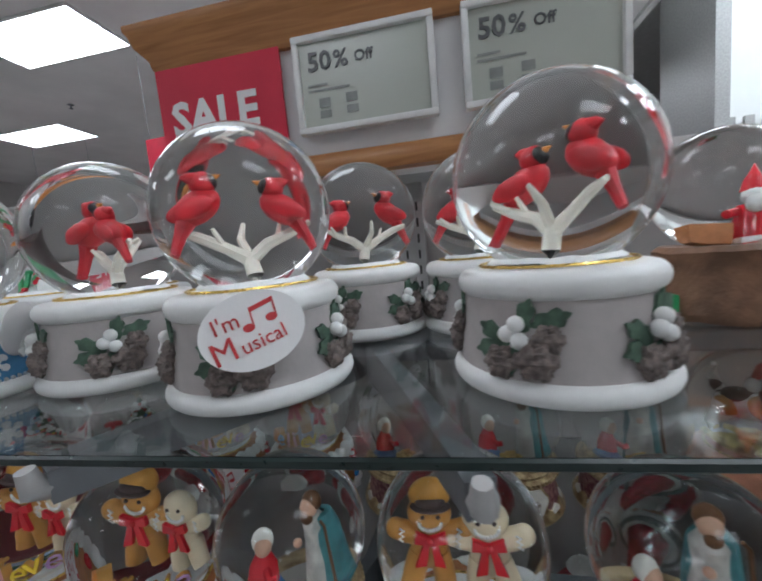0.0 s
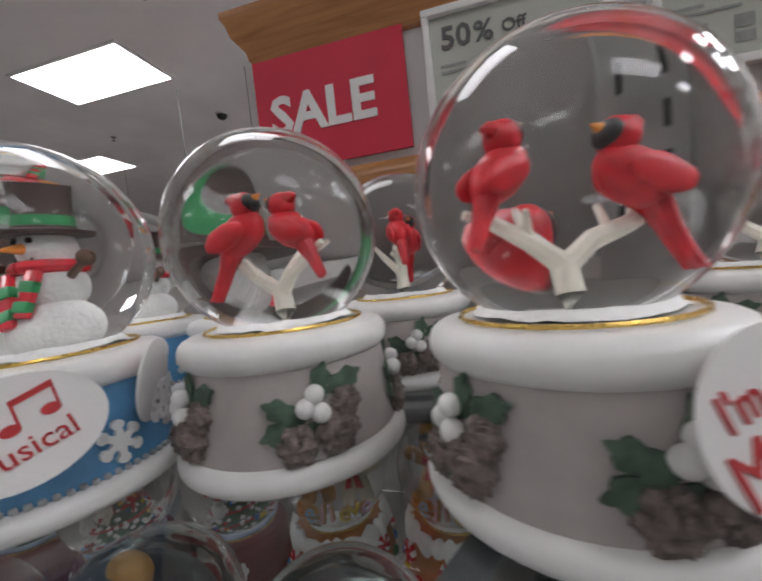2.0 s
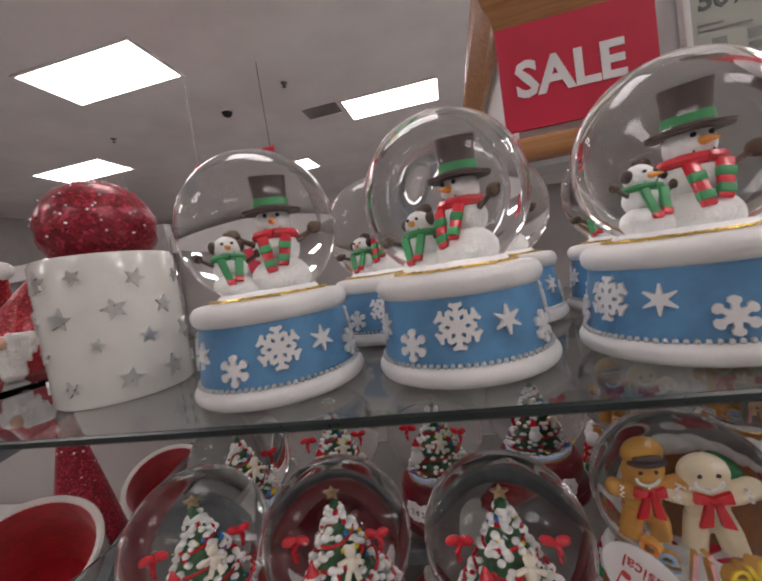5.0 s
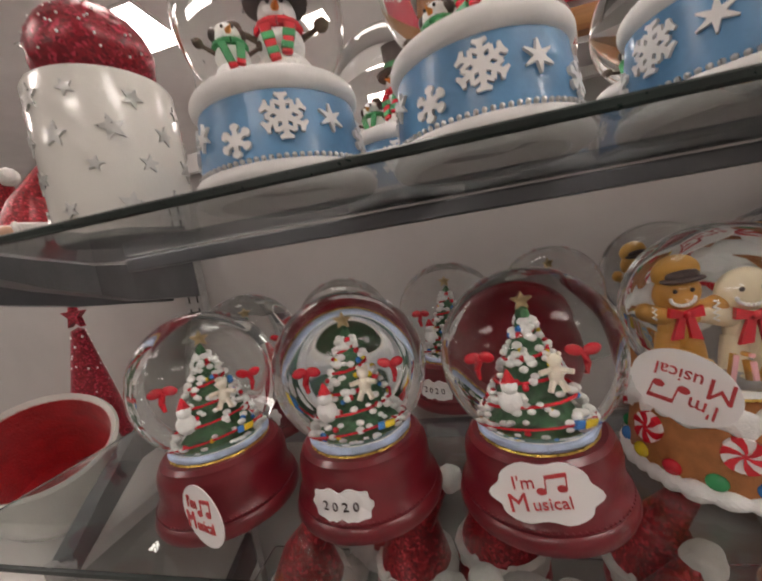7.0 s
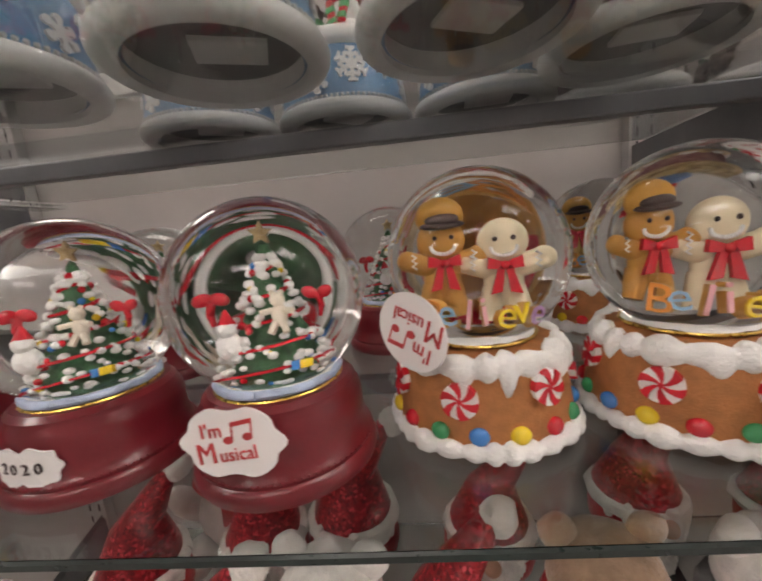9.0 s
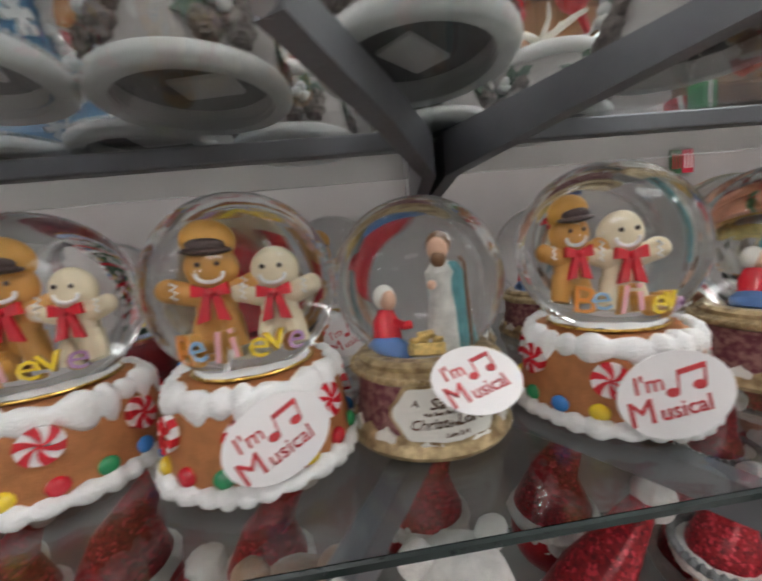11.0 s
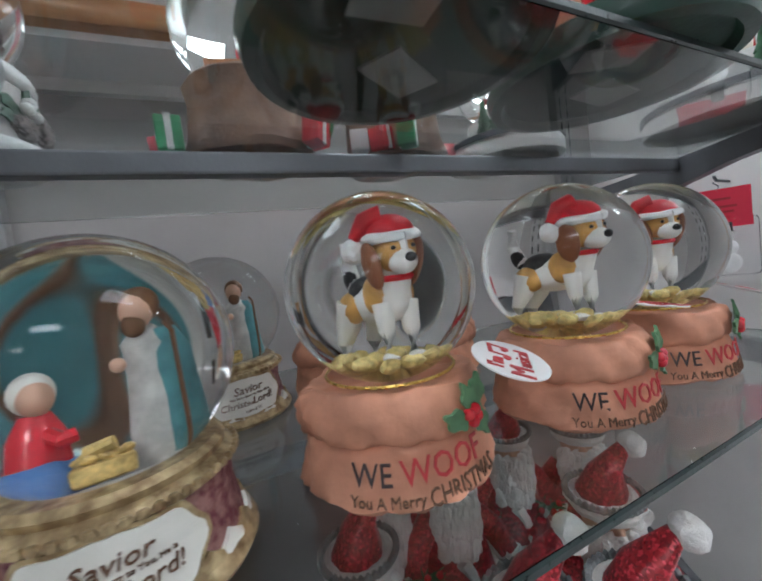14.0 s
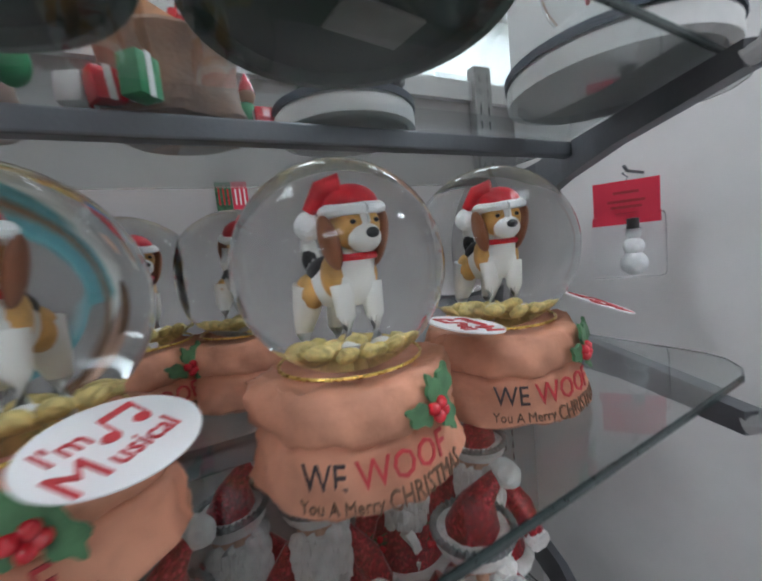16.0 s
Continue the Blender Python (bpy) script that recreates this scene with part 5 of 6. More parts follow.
s1 = stand(snowman_globe("snowman snow globe on blue snowflake base, tag at side", G2, 0, tag_pose(46, 0.045, 0.068, 8, 14)), -0.191, 0.220, TOP, 4)
s2 = stand(snowman_globe("snowman snow globe on blue snowflake base, figures turned aside", G2, -38), -0.326, 0.221, TOP, 0)
s3 = stand(snowman_globe("snowman snow globe on blue snowflake base beside white vase", G2, 24), -0.459, 0.212, TOP, 0)
for x, y, r in ((-0.400, 0.352, 8), (-0.280, 0.362, 20), (-0.158, 0.360, -24)):
    again(s2, x, y, TOP, r)

G3, G4, G5, G6 = "christmas tree globes", "gingerbread globes", "nativity globes", "beagle globes"
r1 = stand(tree_globe("christmas tree snow globe on a burgundy base, scalloped music tag", G3, tag_pose(-7, 0.038, 0.0535, 6, 3), 2), -0.317, 0.218, LOW)
r2 = stand(tree_globe("christmas tree snow globe on a burgundy base, plaque reading 2020", G3, "2020", 5), -0.442, 0.221, LOW, 8)
r3 = stand(tree_globe("christmas tree snow globe on a burgundy base, narrow side tag", G3, None, 7), -0.561, 0.214, LOW, 30)
tag(r3, tag_pose(-6, 0.030, 0.066, 4, 0) @ pose(0, 0, 0, 0, -48, 0))
for x, y, r in ((-0.600, 0.335, 40), (-0.500, 0.385, 10), (-0.375, 0.390, -15), (-0.255, 0.430, 25)):
    again(r2, x, y, LOW, r)
g0 = stand(ginger_globe("gingerbread couple snow globe, tag upside down against glass", G4, -22, tag_pose(-46, 0.074, 0.062, 10, 162)), -0.190, 0.252, LOW)
g1 = stand(ginger_globe("gingerbread couple snow globe with a tilted tag on its base", G4, 6, tag_pose(22, 0.034, 0.062, 8, 16)), -0.062, 0.246, LOW)
g2 = stand(ginger_globe("gingerbread couple snow globe with a round tag on its front", G4, 14), 0.178, 0.248, LOW, 4)
tag(g2, tag_pose(-10, 0.030, 0.063, 4, 4), scale=1.2)
for x, y, r in ((-0.140, 0.440, 10), (-0.015, 0.450, -12)):
    again(g1, x, y, LOW, r)
n1 = stand(nativity_globe("nativity snow globe on a burgundy and gold base, tag lying outwards", G5, tag_pose(14, 0.050, 0.066, 50, 3)), 0.050, 0.256, LOW)
n2 = stand(nativity_globe("nativity snow globe on a burgundy and gold base with ivory plaque", G5), 0.318, 0.255, LOW, 3)
for x, y, r in ((0.115, 0.440, 10), (0.240, 0.440, -6), (0.365, 0.440, 12)):
    again(n2, x, y, LOW, r)
d1 = stand(dog_globe("beagle snow globe on terracotta sack base, tag tipped upwards", G6, 8, tag_pose(40, 0.060, 0.070, 70, 6), -8), 0.465, 0.268, LOW)
d2 = stand(dog_globe("beagle snow globe on terracotta sack base, tag lying flat", G6, 8, tag_pose(70, 0.064, 0.066, 82, 10), -8, 5.0), 0.618, 0.262, LOW)
d3 = stand(dog_globe("beagle snow globe on terracotta sack base at shelf's end", G6, -20, tag_pose(48, 0.062, 0.064, 70, 10), -8, 7.0), 0.744, 0.272, LOW, 0)
for dog in (d1, d2, d3):
    dog.scale = (1.08, 1.08, 1.08)
for x, y, r in ((0.580, 0.430, 150), (0.490, 0.445, 20)):
    again(d2, x, y, LOW, r)


# ---- other pieces on the upper shelf ----
def star_vase():
    t = thing("star_vase", "white ceramic cylinder with silver stars and a red sequin ball", "vase", at=(-0.620, 0.234, TOP + 0.0004))
    rad = lambda z: 0.0515
    part("cylinder", lathe([(0, 0.0), (0.0495, 0.0), (0.0515, 0.003), (0.0515, 0.112), (0.0495, 0.116), (0.0470, 0.114), (0.0460, 0.100), (0, 0.100)], 48), CERAMIC, t, "glazed white cylinder")
    rng = random.Random(4)
    for i in range(9):
        for k in range(4):
            s = 0.0055 + 0.0050 * rng.random()
            b = slab(bmesh.new(), star(s, s * 0.45, 5, turn=360 * rng.random()), 0.0015)
            part("silver_star", bent(b, rad, 40.0 * i + 20 * (k % 2) + 12 * rng.random(), 0.016 + 0.026 * k + 0.006 * rng.random()), SILVER, t, smooth=False)
    bm = ball(bmesh.new(), (0, 0, 0.142), (0.0430, 0.0430, 0.0400), u=40, v=28)
    part("sequin_ball", jitter(bm, 0.0020, 180), SEQUIN, t, "dark red sequin ball")
    bm = bmesh.new()
    for i in range(70):
        a, b = rng.random() * 6.2832, math.acos(1 - 1.3 * rng.random())
        ball(bm, (0.0435 * math.sin(b) * math.cos(a), 0.0435 * math.sin(b) * math.sin(a), 0.142 + 0.0405 * math.cos(b)), 0.0011, u=5, v=4)
    part("white_beads", bm, PAPER, t)


star_vase()


def plush_gnome(x, y, z, s, turn=0, hat=GLITTER, label="plush gnome with white beard and red sequin hat"):
    t = thing("plush_gnome", label, "plush gnome", "plush gnomes", (x, y, z))
    t.rotation_euler, t.scale = (0, 0, radians(turn)), (s, s, s)
    part("body", jitter(ball(bmesh.new(), (0, 0, 0.048), (0.058, 0.050, 0.052), u=24, v=16), 0.004, 30), FELT, t)
    bm = lathe([(0, 0.20), (0.010, 0.195), (0.030, 0.130), (0.048, 0.085), (0.052, 0.070), (0.040, 0.068), (0, 0.075)], 28)
    for v in bm.verts:
        v.co.x += 0.9 * max(0, v.co.z - 0.12) ** 1.2 * 1.3
    part("hat", jitter(bm, 0.003, 40), hat, t, "pointed hat")
    bm = bmesh.new()
    rng = random.Random(9)
    for i in range(60):
        a = -90 + 150 * (rng.random() - 0.5)
        f = rng.random()
        ball(bm, (0.046 * (1 - 0.55 * f) * math.cos(radians(a)), 0.046 * math.sin(radians(a)) - 0.004, 0.070 - 0.058 * f), (0.011, 0.009, 0.016), (0, 0, a), 8, 6)
    part("beard", jitter(bm, 0.004, 80), FUR, t, "fluffy white beard")
    part("nose", ball(bmesh.new(), (0, -0.058, 0.068), 0.011), SKIN, t)
    bm = bmesh.new()
    tube(bm, [(0.050 * math.cos(0.3142 * i), 0.050 * math.sin(0.3142 * i), 0.073) for i in range(21)], 0.009, 8)
    ball(bm, (0.062, 0, 0.195), 0.017)
    part("fur_trim", jitter(bm, 0.003, 120), FUR, t)
    return t


glass_shelf2 = thing("glass_shelf", "upper glass shelf of the neighbouring bay", "glass shelf", "glass shelves", (0, 0, TOP))
bm = bmesh.new()
box(bm, (-1.32, 0.42, -0.004), (0.98, 0.44, 0.008), bevel=0.001)
pane = part("pane", bm, SHELF_GLASS, glass_shelf2, smooth=False)
pane.visible_shadow = False
for line in ([(-0.955, BACK - 0.02), (-0.930, 0.41), (-0.910, 0.30), (-0.900, 0.205)], [(-1.750, BACK - 0.02), (-1.750, 0.41), (-1.750, 0.30), (-1.750, 0.205)]):
    bm = bmesh.new()
    arm(bm, line, -0.0092)
    part("bracket_arm", bm, METAL, glass_shelf2, smooth=False)
plush_gnome(-0.905, 0.355, TOP + 0.001, 0.72, 20)
plush_gnome(-1.060, 0.420, TOP + 0.001, 0.80, -10)


def village_piece(x, y, r, turn, label, globe_r=0.046):
    t = thing("village_globe", label, "snow globe", "village globes", (x, y, TOP + 0.0004))
    t.rotation_euler = (0, 0, radians(turn))
    part("green_base", lathe([(0, 0.006), (r * 0.84, 0.006), (r * 0.88, 0.0), (r * 0.97, 0.001), (r, 0.008), (r * 0.97, 0.016), (r * 0.8, 0.020), (0, 0.022)], 56), DARKGREEN, t, "dark green oval base")
    bm = bmesh.new()
    box(bm, (0.012, 0.014, 0.0044), (0.044, 0.026, 0.0012), (0, 0, 24))
    box(bm, (-0.022, -0.030, 0.0044), (0.036, 0.022, 0.0012), (0, 0, -12))
    part("sticker", bm, mat("sticker_paper", (0.42, 0.41, 0.39), 0.6), t, "pale paper stickers under the base", smooth=False)
    part("barrel", jitter(lathe([(0, 0.020), (0.050, 0.020), (0.053, 0.034), (0.054, 0.050), (0.050, 0.070), (0.046, 0.075), (0, 0.076)], 40), 0.0020, 70), SACK, t, "tan wooden barrel drum")
    ob = part("glass_globe", ball(bmesh.new(), (0, 0, 0.118), globe_r, u=48, v=30), WATER, t, "clear glass globe", sharp=180)
    ob.visible_shadow = False
    bm = bmesh.new()
    box(bm, (0, 0, 0.092), (0.030, 0.022, 0.018), (0, 0, 20), 0.002)
    part("cottage", bm, WOODBASE, t, "tiny brown cottage")
    bm = bmesh.new()
    slab(bm, [(-0.018, 0), (0.018, 0), (0, 0.015)], 0.026, Matrix.Translation((0, 0.013, 0.101)) @ FRONT)
    part("cottage_roof", bm, SNOW, t, "snowy roof", smooth=False)
    part("snow_floor", lathe([(0, 0.084), (0.026, 0.082), (0.028, 0.078), (0, 0.077)], 28), SNOW, t)
    for a, mt in ((-40, CANDYRED), (-5, BRIGHT_GREEN), (35, CANDYRED)):
        px, py = 0.062 * math.sin(radians(a)), -0.062 * math.cos(radians(a))
        f = part("santa_figure", lathe([(0, 0.018), (0.0085, 0.018), (0.0090, 0.028), (0.0060, 0.038), (0, 0.040)], 16, at=(px, py, 0)), mt, t)
        part("face", ball(bmesh.new(), (px, py, 0.042), 0.0052, u=10, v=8), SNOW, f)
        part("cap", lathe([(0.0056, 0.043), (0.0050, 0.046), (0, 0.055)], 12, at=(px, py, 0)), mt, f)
    return t


village_piece(0.468, 0.217, 0.076, 10, "village snow globe on a wide dark green base")
village_piece(0.622, 0.217, 0.075, -15, "village snow globe on a wide dark green base, near the end")


def train_piece(x, y, r, turn, label):
    t = thing("train_globe", label, "snow globe", "train globes", (x, y, TOP + 0.0004))
    t.rotation_euler = (0, 0, radians(turn))
    part("white_base", lathe([(0, 0.006), (r * 0.88, 0.006), (r * 0.9, 0.0), (r, 0.001), (r * 1.0, 0.014), (r * 0.95, 0.018), (0, 0.018)], 56), WHITE, t, "white oval base")
    part("track_rim", lathe([(r * 0.96, 0.018), (r * 1.02, 0.016), (r * 1.02, 0.022), (r * 0.80, 0.024), (r * 0.80, 0.018)], 56), mat("slate_rim", (0.05, 0.065, 0.09), 0.5), t, "dark slate rim with a track")
    part("drum", lathe([(0, 0.018), (r * 0.62, 0.018), (r * 0.58, 0.046), (0, 0.048)], 40), SNOW, t, "snowy village drum")
    for i in range(3):
        a = -34 + 26 * i
        px, py = r * 0.90 * math.sin(radians(a)), -r * 0.90 * math.cos(radians(a))
        bm = bmesh.new()
        box(bm, (px, py, 0.033), (0.022, 0.011, 0.013), (0, 0, a), 0.001)
        car = part("train_car", bm, BLACK if i != 1 else CANDYRED, t, "small toy train car")
        bm = bmesh.new()
        for k in (-1, 1):
            c = (px + 0.007 * k * math.cos(radians(a)), py + 0.007 * k * math.sin(radians(a)), 0.0275)
            ball(bm, c, (0.0040, 0.0070, 0.0040), (0, 0, a), 10, 8)
        part("wheels", bm, POST, car)
        bm = bmesh.new()
        for k in (-1, 0, 1):
            box(bm, (px + 0.006 * k * math.cos(radians(a)) + 0.0052 * math.sin(radians(a)), py + 0.006 * k * math.sin(radians(a)) - 0.0052 * math.cos(radians(a)), 0.036), (0.0042, 0.002, 0.0048), (0, 0, a))
        part("lit_windows", bm, YELLOW, car, smooth=False)
    for a, h in ((-70, 0.040), (-55, 0.030), (62, 0.036), (78, 0.044), (20, 0.026)):
        px, py = r * 0.70 * math.sin(radians(a)), -r * 0.70 * math.cos(radians(a))
        bm = bmesh.new()
        for k in range(4):
            lathe([(0.0105 - 0.0022 * k, 0.022 + h * 0.2 * k), (0.002, 0.022 + h * 0.2 * (k + 1.6)), (0, 0.022 + h * 0.2 * (k + 1.7))], 12, bm, (px, py, 0))
        part("fir_tree", jitter(bm, 0.001, 200), FIRGREEN, t)
    ob = part("glass_globe", ball(bmesh.new(), (0, 0, 0.090), 0.046, u=48, v=30), WATER, t, "clear glass globe", sharp=180)
    ob.visible_shadow = False
    bm = bmesh.new()
    box(bm, (0.004, 0, 0.066), (0.024, 0.018, 0.020), (0, 0, 15), 0.002)
    part("house", bm, CREAM, t)
    bm = bmesh.new()
    slab(bm, [(-0.016, 0), (0.016, 0), (0, 0.013)], 0.022, Matrix.Translation((0.004, 0.011, 0.076)) @ FRONT)
    part("house_roof", bm, CANDYRED, t, smooth=False)
    return t


train_piece(0.845, 0.240, 0.074, 22, "village train globe on a white oval base")
train_piece(0.680, 0.375, 0.062, 5, "village train globe on a white oval base, in the back row")


def workshop_globe(x, y, turn, label):
    t = thing("workshop_globe", label, "snow globe", "workshop globes", (x, y, TOP + 0.0004))
    t.rotation_euler = (0, 0, radians(turn))
    part("stump_base", jitter(lathe([(0, 0), (0.050, 0), (0.052, 0.006), (0.047, 0.020), (0.045, 0.045), (0.047, 0.056), (0.042, 0.060), (0, 0.060)], 40), 0.0020, 60), WOODBASE, t, "brown carved wood-look base")
    ob = part("glass_globe", ball(bmesh.new(), (0, 0, 0.105), 0.050, u=56, v=36), WATER, t, "clear glass globe", sharp=180)
    ob.visible_shadow = False
    bm = bmesh.new()
    box(bm, (-0.010, -0.004, 0.073), (0.026, 0.020, 0.018), (0, 0, 8), 0.001)
    part("workbench", bm, GINGER, t)
    s = part("santa_figure", lathe([(0, 0.064), (0.0092, 0.064), (0.0098, 0.078), (0.0075, 0.094), (0, 0.097)], 20, at=(0.015, 0.002, 0)), CANDYRED, t, "tiny red santa figure")
    bm = ball(bmesh.new(), (0.015, -0.001, 0.099), (0.0062, 0.0058, 0.0062), u=12, v=8)
    ball(bm, (0.015, -0.0065, 0.094), (0.0052, 0.0032, 0.0056), u=12, v=8)
    lathe([(0.0100, 0.066), (0.0106, 0.069), (0.0100, 0.072)], 20, bm, (0.015, 0.002, 0))
    part("beard", bm, SNOW, s)
    part("cap", lathe([(0.0064, 0.102), (0.0050, 0.108), (0, 0.118)], 14, at=(0.015, 0.001, 0)), CANDYRED, s)
    bm = bmesh.new()
    tube(bm, [(0.008, -0.001, 0.090), (0.001, -0.008, 0.088)], 0.0030, 8)
    tube(bm, [(0.022, -0.001, 0.090), (0.025, -0.006, 0.086)], 0.0030, 8)
    part("arms", bm, CANDYRED, s)
    for k, (px, py, mt) in enumerate(((-0.058, -0.026, CANDYRED), (-0.046, -0.044, BRIGHT_GREEN), (-0.066, -0.008, PAPER), (0.056, -0.030, CANDYRED))):
        bm = bmesh.new()
        box(bm, (px, py, 0.009 + 0.003 * (k % 2)), (0.017, 0.015, 0.018 + 0.006 * (k % 2)), (0, 6 * (k - 1), 20 * k), 0.0012)
        gift = part("gift_box", bm, mt, t, "small wrapped gift at the base")
        bm = bmesh.new()
        box(bm, (px, py, 0.0095 + 0.003 * (k % 2)), (0.0042, 0.0155, 0.0188 + 0.006 * (k % 2)), (0, 6 * (k - 1), 20 * k))
        part("ribbon", bm, PAPER if mt is not PAPER else CANDYRED, gift, smooth=False)
    bm = ball(bmesh.new(), (0.060, -0.006, 0.026), (0.010, 0.009, 0.014))
    el = part("elf_figure", bm, BRIGHT_GREEN, t, "tiny elf figure beside the base")
    part("head", ball(bmesh.new(), (0.060, -0.008, 0.044), 0.007, u=12, v=8), SKIN, el)
    part("cap", lathe([(0.0075, 0.046), (0.005, 0.054), (0, 0.064)], 12, at=(0.060, -0.008, 0)), CANDYRED, el)


workshop_globe(0.410, 0.375, -18, "santa workshop snow globe on a brown wood-look base")
workshop_globe(0.548, 0.385, 30, "santa workshop snow globe on brown wood-look base, behind others")


# ---- plush figures on the bottom shelf ----
def santa_doll(x, y, turn, s, label):
    t = thing("santa_doll", label, "santa doll", "santa dolls", (x, y, BOTTOM + 0.001))
    t.rotation_euler, t.scale = (0, 0, radians(turn)), (s, s, s)
    part("coat", jitter(lathe([(0, 0), (0.070, 0), (0.074, 0.02), (0.060, 0.090), (0.046, 0.135), (0.024, 0.158), (0, 0.160)], 32), 0.006, 26), GLITTER, t, "sparkling red coat")
    bm = bmesh.new()
    tube(bm, [(0.075 * math.cos(0.2618 * i), 0.075 * math.sin(0.2618 * i), 0.014) for i in range(25)], 0.014, 8)
    for sx in (-1, 1):
        tube(bm, [(0.085 * sx, -0.040, 0.070), (0.094 * sx, -0.052, 0.066)], 0.020, 10)
    tube(bm, [(0.010 * math.sin(i), -0.060 + 0.010 * i / 6, 0.02 + 0.018 * i) for i in range(7)], 0.012, 8)
    part("fur_trim", jitter(bm, 0.004, 80), FUR, t, "white fur trim")
    bm = bmesh.new()
    for sx in (-1, 1):
        tube(bm, [(0.036 * sx, 0, 0.135), (0.070 * sx, -0.016, 0.105), (0.086 * sx, -0.042, 0.072)], [0.024, 0.022, 0.019], 10)
    part("sleeve", jitter(bm, 0.003, 40), GLITTER, t)
    part("face", ball(bmesh.new(), (0, -0.006, 0.188), (0.034, 0.033, 0.036), u=20, v=14), SKIN, t)
    part("nose", ball(bmesh.new(), (0, -0.042, 0.190), 0.008, u=10, v=8), SKIN, t)
    bm = bmesh.new()
    rng = random.Random(int(abs(x) * 1000))
    for i in range(90):
        f = rng.random()
        a = radians(-90 + 170 * (rng.random() - 0.5) * (1 - 0.35 * f))
        ball(bm, (0.040 * math.cos(a), -0.010 + 0.038 * math.sin(a) - 0.006 * f, 0.182 - 0.090 * f), (0.010, 0.009, 0.017), (0, 0, math.degrees(a)), 7, 5)
    for sx in (-1, 1):
        ball(bm, (0.013 * sx, -0.040, 0.180), (0.014, 0.007, 0.007), (0, 15 * sx, 0))
    part("beard", jitter(bm, 0.004, 70), FUR, t, "long white beard")
    bm = lathe([(0.036, 0.208), (0.034, 0.222), (0.024, 0.250), (0.010, 0.285), (0, 0.292)], 24)
    for v in bm.verts:
        v.co.x += 10.0 * max(0, v.co.z - 0.225) ** 2
    h = part("hat", jitter(bm, 0.003, 50), GLITTER, t, "dark red sparkling hat")
    bm = bmesh.new()
    tube(bm, [(0.038 * math.cos(0.2618 * i), -0.002 + 0.038 * math.sin(0.2618 * i), 0.208) for i in range(25)], 0.012, 8)
    ball(bm, (0.048, 0, 0.285), 0.018)
    part("fur_band", jitter(bm, 0.003, 90), FUR, h)
    bm = bmesh.new()
    tube(bm, [(0.0505 * math.cos(0.08727 * i), -0.004 + 0.0485 * math.sin(0.08727 * i), 0.222 + 0.0016 * (-1) ** i) for i in range(73)], [0.0052 - 0.0012 * (i % 2) for i in range(73)], 6)
    part("knit_band", bm, CHECKW, h, "grey knitted band")
    bm = bmesh.new()
    for i in range(26):
        a = i * 2.4
        tube(bm, [(-0.075, -0.060, 0.085), (-0.075 + 0.034 * math.cos(a), -0.064 + 0.016 * math.sin(a), 0.085 + 0.034 * math.sin(a * 1.3))], [0.0030, 0.0008], 5)
    part("fir_sprig", bm, FIRGREEN, t, "green fir sprig in its arm")
    bm = bmesh.new()
    for i in range(7):
        ball(bm, (-0.072 + 0.020 * math.cos(i * 1.7), -0.078, 0.085 + 0.022 * math.sin(i * 2.1)), 0.006, u=8, v=6)
    part("red_berries", bm, CANDYRED, t)
    return t


sd = santa_doll(0.775, 0.365, -28, 0.86, "santa doll in a sparkling red coat with white beard")
for x, y, r in ((0.590, 0.300, -20), (0.470, 0.440, 15), (0.640, 0.520, -10), (0.900, 0.500, -40), (0.330, 0.300, 10), (0.680, 0.260, -35), (0.440, 0.270, 0), (0.540, 0.560, 5), (0.790, 0.560, -20)):
    again(sd, x, y, BOTTOM + 0.0006, r)
for x, y, s, r in ((0.215, 0.330, 1.15, 0), (-0.230, 0.330, 1.1, 10), (-0.470, 0.310, 1.1, -15), (-0.640, 0.420, 1.1, 20), (-0.350, 0.500, 1.2, 0), (0.080, 0.530, 1.15, 5), (-0.150, 0.480, 1.1, -8), (0.270, 0.500, 1.1, 12), (-0.720, 0.260, 1.0, 15), (-0.480, 0.470, 1.1, 0), (-0.560, 0.270, 1.05, -10), (0.160, 0.240, 0.95, 6)):
    plush_gnome(x, y, BOTTOM + 0.001, s, r, GLITTER, "plush gnome with white beard and dark red hat")


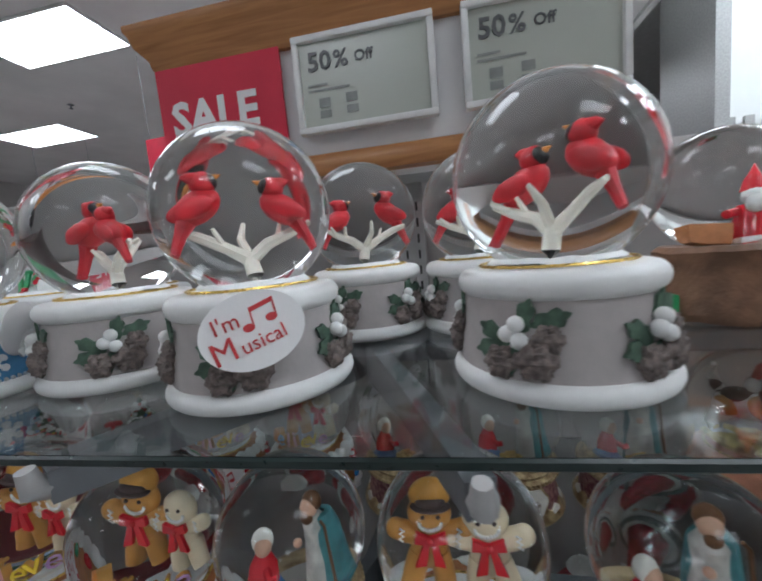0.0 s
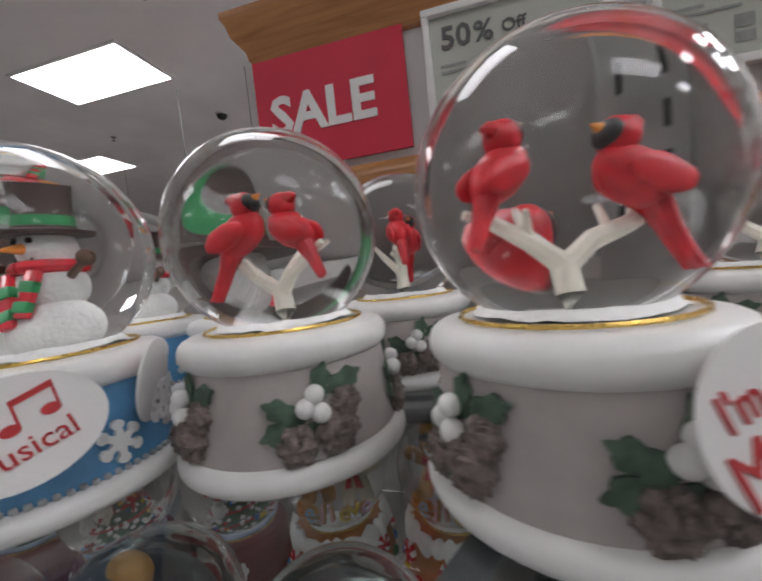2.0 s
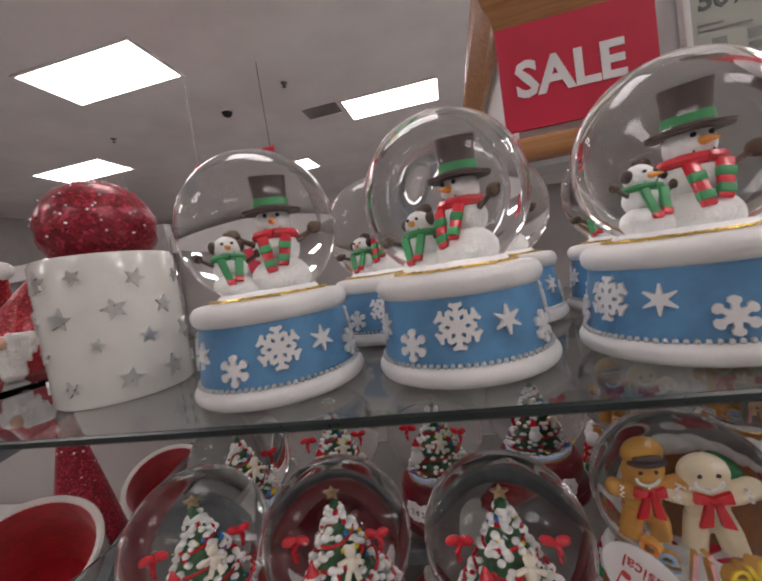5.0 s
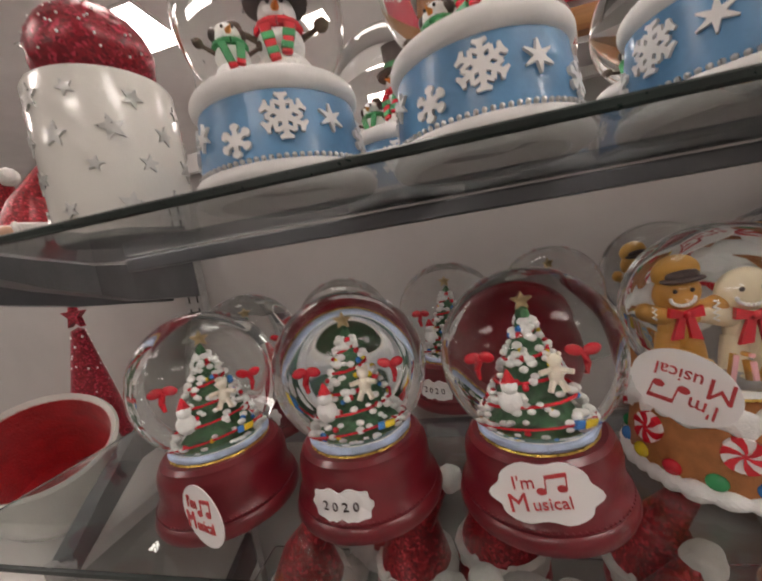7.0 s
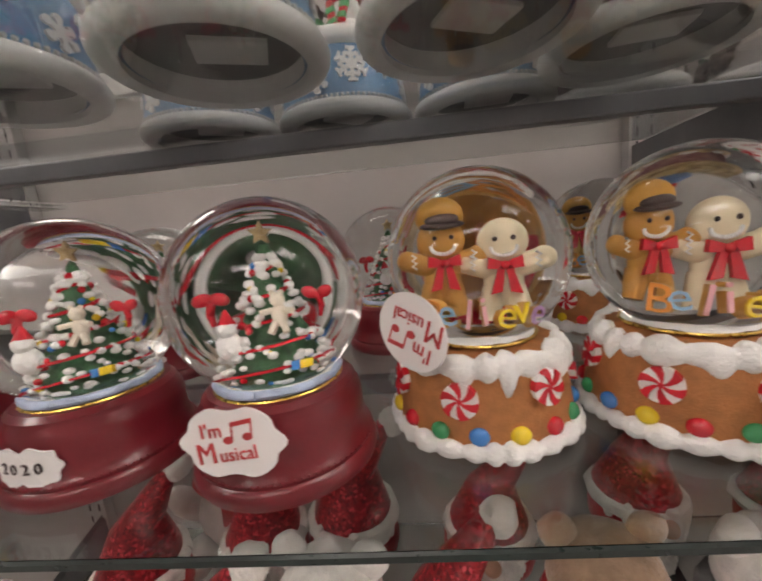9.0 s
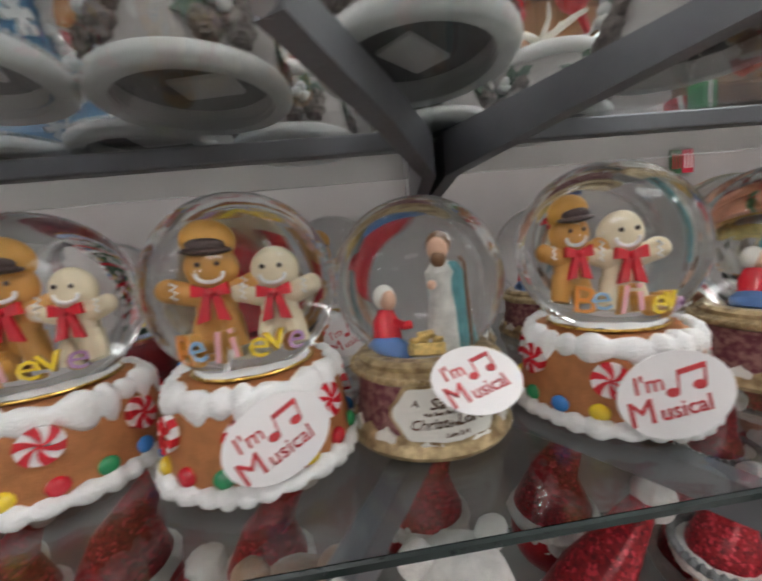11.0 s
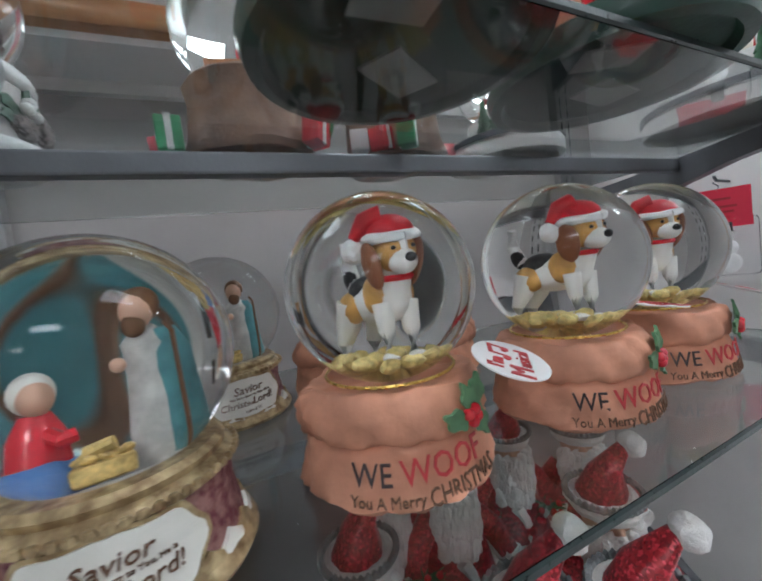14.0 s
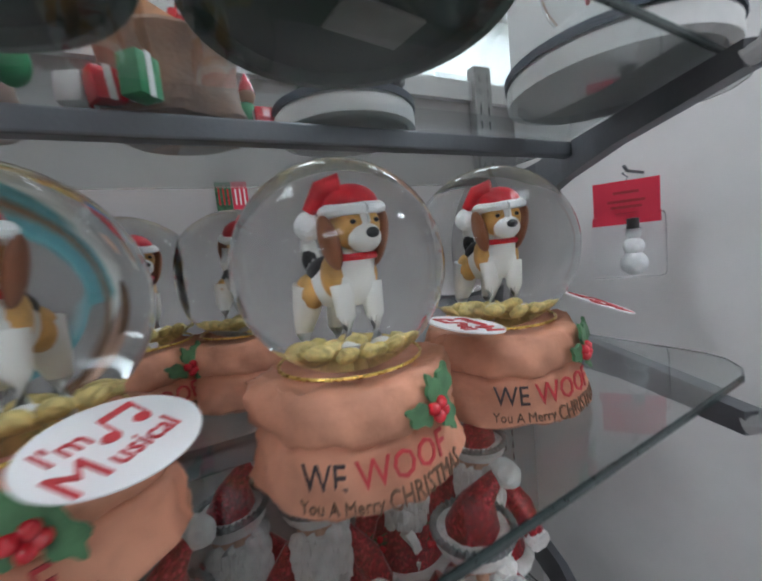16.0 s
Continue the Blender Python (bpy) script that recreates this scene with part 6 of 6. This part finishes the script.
def teddy(x, y, turn, material, label, check=False):
    t = thing("plush_bear", label, "plush toy", "plush bears", (x, y, BOTTOM + 0.001))
    t.rotation_euler = (0, 0, radians(turn))
    bm = ball(bmesh.new(), (0, 0, 0.070), (0.060, 0.055, 0.072), u=24, v=16)
    for sx in (-1, 1):
        ball(bm, (0.042 * sx, -0.050, 0.024), (0.026, 0.040, 0.025))
        ball(bm, (0.066 * sx, -0.024, 0.095), (0.020, 0.022, 0.042), (20, 30 * sx, 0))
    part("body", jitter(bm, 0.003, 60), material, t)
    bm = ball(bmesh.new(), (0, -0.008, 0.175), (0.052, 0.048, 0.048), u=24, v=16)
    for sx in (-1, 1):
        ball(bm, (0.040 * sx, 0, 0.216), (0.018, 0.012, 0.018))
    ball(bm, (0, -0.052, 0.165), (0.024, 0.018, 0.018))
    part("head", jitter(bm, 0.0025, 60), material, t)
    bm = bmesh.new()
    for sx in (-1, 1):
        ball(bm, (0.018 * sx, -0.052, 0.184), 0.005, u=8, v=6)
    ball(bm, (0, -0.070, 0.170), (0.008, 0.005, 0.006), u=8, v=6)
    part("eyes_and_nose", bm, BLACK, t)
    bm = bmesh.new()
    tube(bm, [(0.046 * math.cos(0.2618 * i), -0.004 + 0.043 * math.sin(0.2618 * i), 0.136) for i in range(25)], 0.012, 8)
    box(bm, (0.022, -0.055, 0.105), (0.026, 0.012, 0.062), (10, 8, 0), 0.004)
    sc = part("scarf", bm, CHECKW if check else FELT, t, "knitted scarf")
    if check:
        for j, mt in ((0, PAPER), (1, FELT), (2, FIRGREEN), (3, PAPER)):
            bm = bmesh.new()
            box(bm, (0.0215 + 0.004 * (j % 2), -0.0625, 0.083 + 0.014 * j), (0.016, 0.003, 0.010), (10, 8, 0))
            part("patch", bm, mt, sc, smooth=False)
    return t


teddy(-0.075, 0.320, 0, TEDDY, "tan plush bear with a red scarf")
teddy(0.075, 0.320, 12, FUR, "white plush bear with a checked grey scarf", True)
teddy(-0.560, 0.540, 0, FUR, "white plush bear with a red scarf")
teddy(-0.330, 0.300, -8, FUR, "white plush bear with a red scarf, beside the gnomes")

# ---- neighbouring bay: ledge, boot and sequin tree ----
quad_slab("shelf_ledge", -2.3, -0.86, 0.20, BACK - 0.013, 1.01, 1.03, WHITE_PAINT, "white painted ledge of the neighbouring bay", "ledge")


def sequin_tree(x, y, h):
    t = thing("sequin_tree", "dark red sequin cone tree with a star", "tree ornament", at=(x, y, 1.0305))
    part("cone", jitter(lathe([(0, 0), (0.062, 0), (0.060, 0.012), (0.010, h * 0.86), (0, h * 0.88)], 36), 0.002, 120), SEQUIN, t)
    part("star_top", slab(bmesh.new(), star(0.026, 0.011, 5), 0.010, Matrix.Translation((0, 0.005, h * 0.95)) @ FRONT), SEQUIN, t, "red glitter star", smooth=False)
    bm = bmesh.new()
    rng = random.Random(2)
    for i in range(60):
        f, a = rng.random(), rng.random() * 6.2832
        r = 0.058 * (1 - f) + 0.010 * f
        ball(bm, (r * math.cos(a), r * math.sin(a), h * 0.86 * f), 0.0028, u=5, v=4)
    part("beads", bm, PAPER, t)


sequin_tree(-1.045, 0.480, 0.305)


def red_pot(x, y, z, s, turn):
    t = thing("santa_boot", "white ceramic boot with a bright red lining", "boot ornament", "boots", (x, y, z))
    t.rotation_euler, t.scale = (radians(32), radians(10), radians(turn)), (s, s, s)
    part("shell", lathe([(0, 0.0), (0.040, 0.0), (0.058, 0.020), (0.070, 0.060), (0.066, 0.100), (0.070, 0.120), (0.067, 0.124), (0.062, 0.118)], 40), CERAMIC, t, "white ceramic outside")
    part("lining", lathe([(0.0625, 0.119), (0.060, 0.095), (0.062, 0.060), (0.045, 0.020), (0, 0.012)], 40), FELT, t, "bright red lining")


red_pot(-0.950, 0.340, 1.062, 1.15, 35)
red_pot(-0.900, 0.540, 1.056, 1.0, 20)
plush_gnome(-1.22, 0.36, 1.0305, 1.1, 20, FELT, "plush gnome with white beard and red felt hat")

# ---- hanging pack and price clips ----
t = thing("ornament_pack", "clear blister pack with red card and snowman ornament", "ornament pack", at=(1.085, 0.365, 1.300))
t.rotation_euler = (0, 0, radians(-52))
bm = bmesh.new()
box(bm, (0, 0, 0.020), (0.078, 0.0012, 0.060))
card = part("card", bm, SALE_RED, t, "red printed card", smooth=False)
bm = bmesh.new()
for z, w in ((0.034, 0.030), (0.022, 0.044), (0.014, 0.036), (0.004, 0.026)):
    box(bm, (0, -0.001, z), (w, 0.001, 0.0035))
part("print", bm, mat("dull_red_print", (0.30, 0.01, 0.02), 0.5), card, "unreadable lines of print", smooth=False)
bm = bmesh.new()
tube(bm, [(0, 0.0, 0.046), (0.003, 0.0, 0.054), (-0.003, 0.0, 0.060), (0.0, 0.012, 0.062)], 0.0010, 6)
part("hook", bm, METAL, t)
bm = bmesh.new()
box(bm, (0, -0.008, -0.040), (0.086, 0.022, 0.090), bevel=0.008)
blister = part("blister", bm, CLEAR_PLASTIC, t, "clear plastic blister")
blister.visible_shadow = False
bm = bmesh.new()
for z, r in ((-0.064, 0.0165), (-0.041, 0.0130), (-0.023, 0.0095)):
    ball(bm, (0.006, -0.008, z), (r, r * 0.6, r))
sn = part("snowman_ornament", bm, SNOW, t, "small white snowman ornament")
part("hat", lathe([(0.0120, -0.017), (0.0075, -0.016), (0.0075, -0.003), (0, -0.002)], 14, at=(0.006, -0.008, 0)), BLACK, sn)
t = thing("peg_arm", "thin steel peg on the end panel", "peg", at=(1.158, 0.380, 1.365))
bm = bmesh.new()
tube(bm, [(0, 0, 0), (-0.055, -0.008, 0.0), (-0.064, -0.009, 0.006)], 0.0022, 8)
part("rod", bm, METAL, t)
for x, z in ((0.602, 1.385),):
    t = thing("price_clip", "small green and red shelf label on the back panel", "label", "shelf labels", (x, BACK - 0.004, z))
    for dx, mt in ((-0.011, FIRGREEN), (0.011, SALE_RED)):
        bm = bmesh.new()
        box(bm, (dx, 0, 0), (0.021, 0.003, 0.034))
        c = part("half", bm, mt, t, smooth=False)
        bm = bmesh.new()
        for k in range(3):
            box(bm, (dx - 0.006 + 0.006 * k, -0.002, 0.002), (0.002, 0.0012, 0.022))
        part("bars", bm, PAPER if dx > 0 else FELT, c, smooth=False)
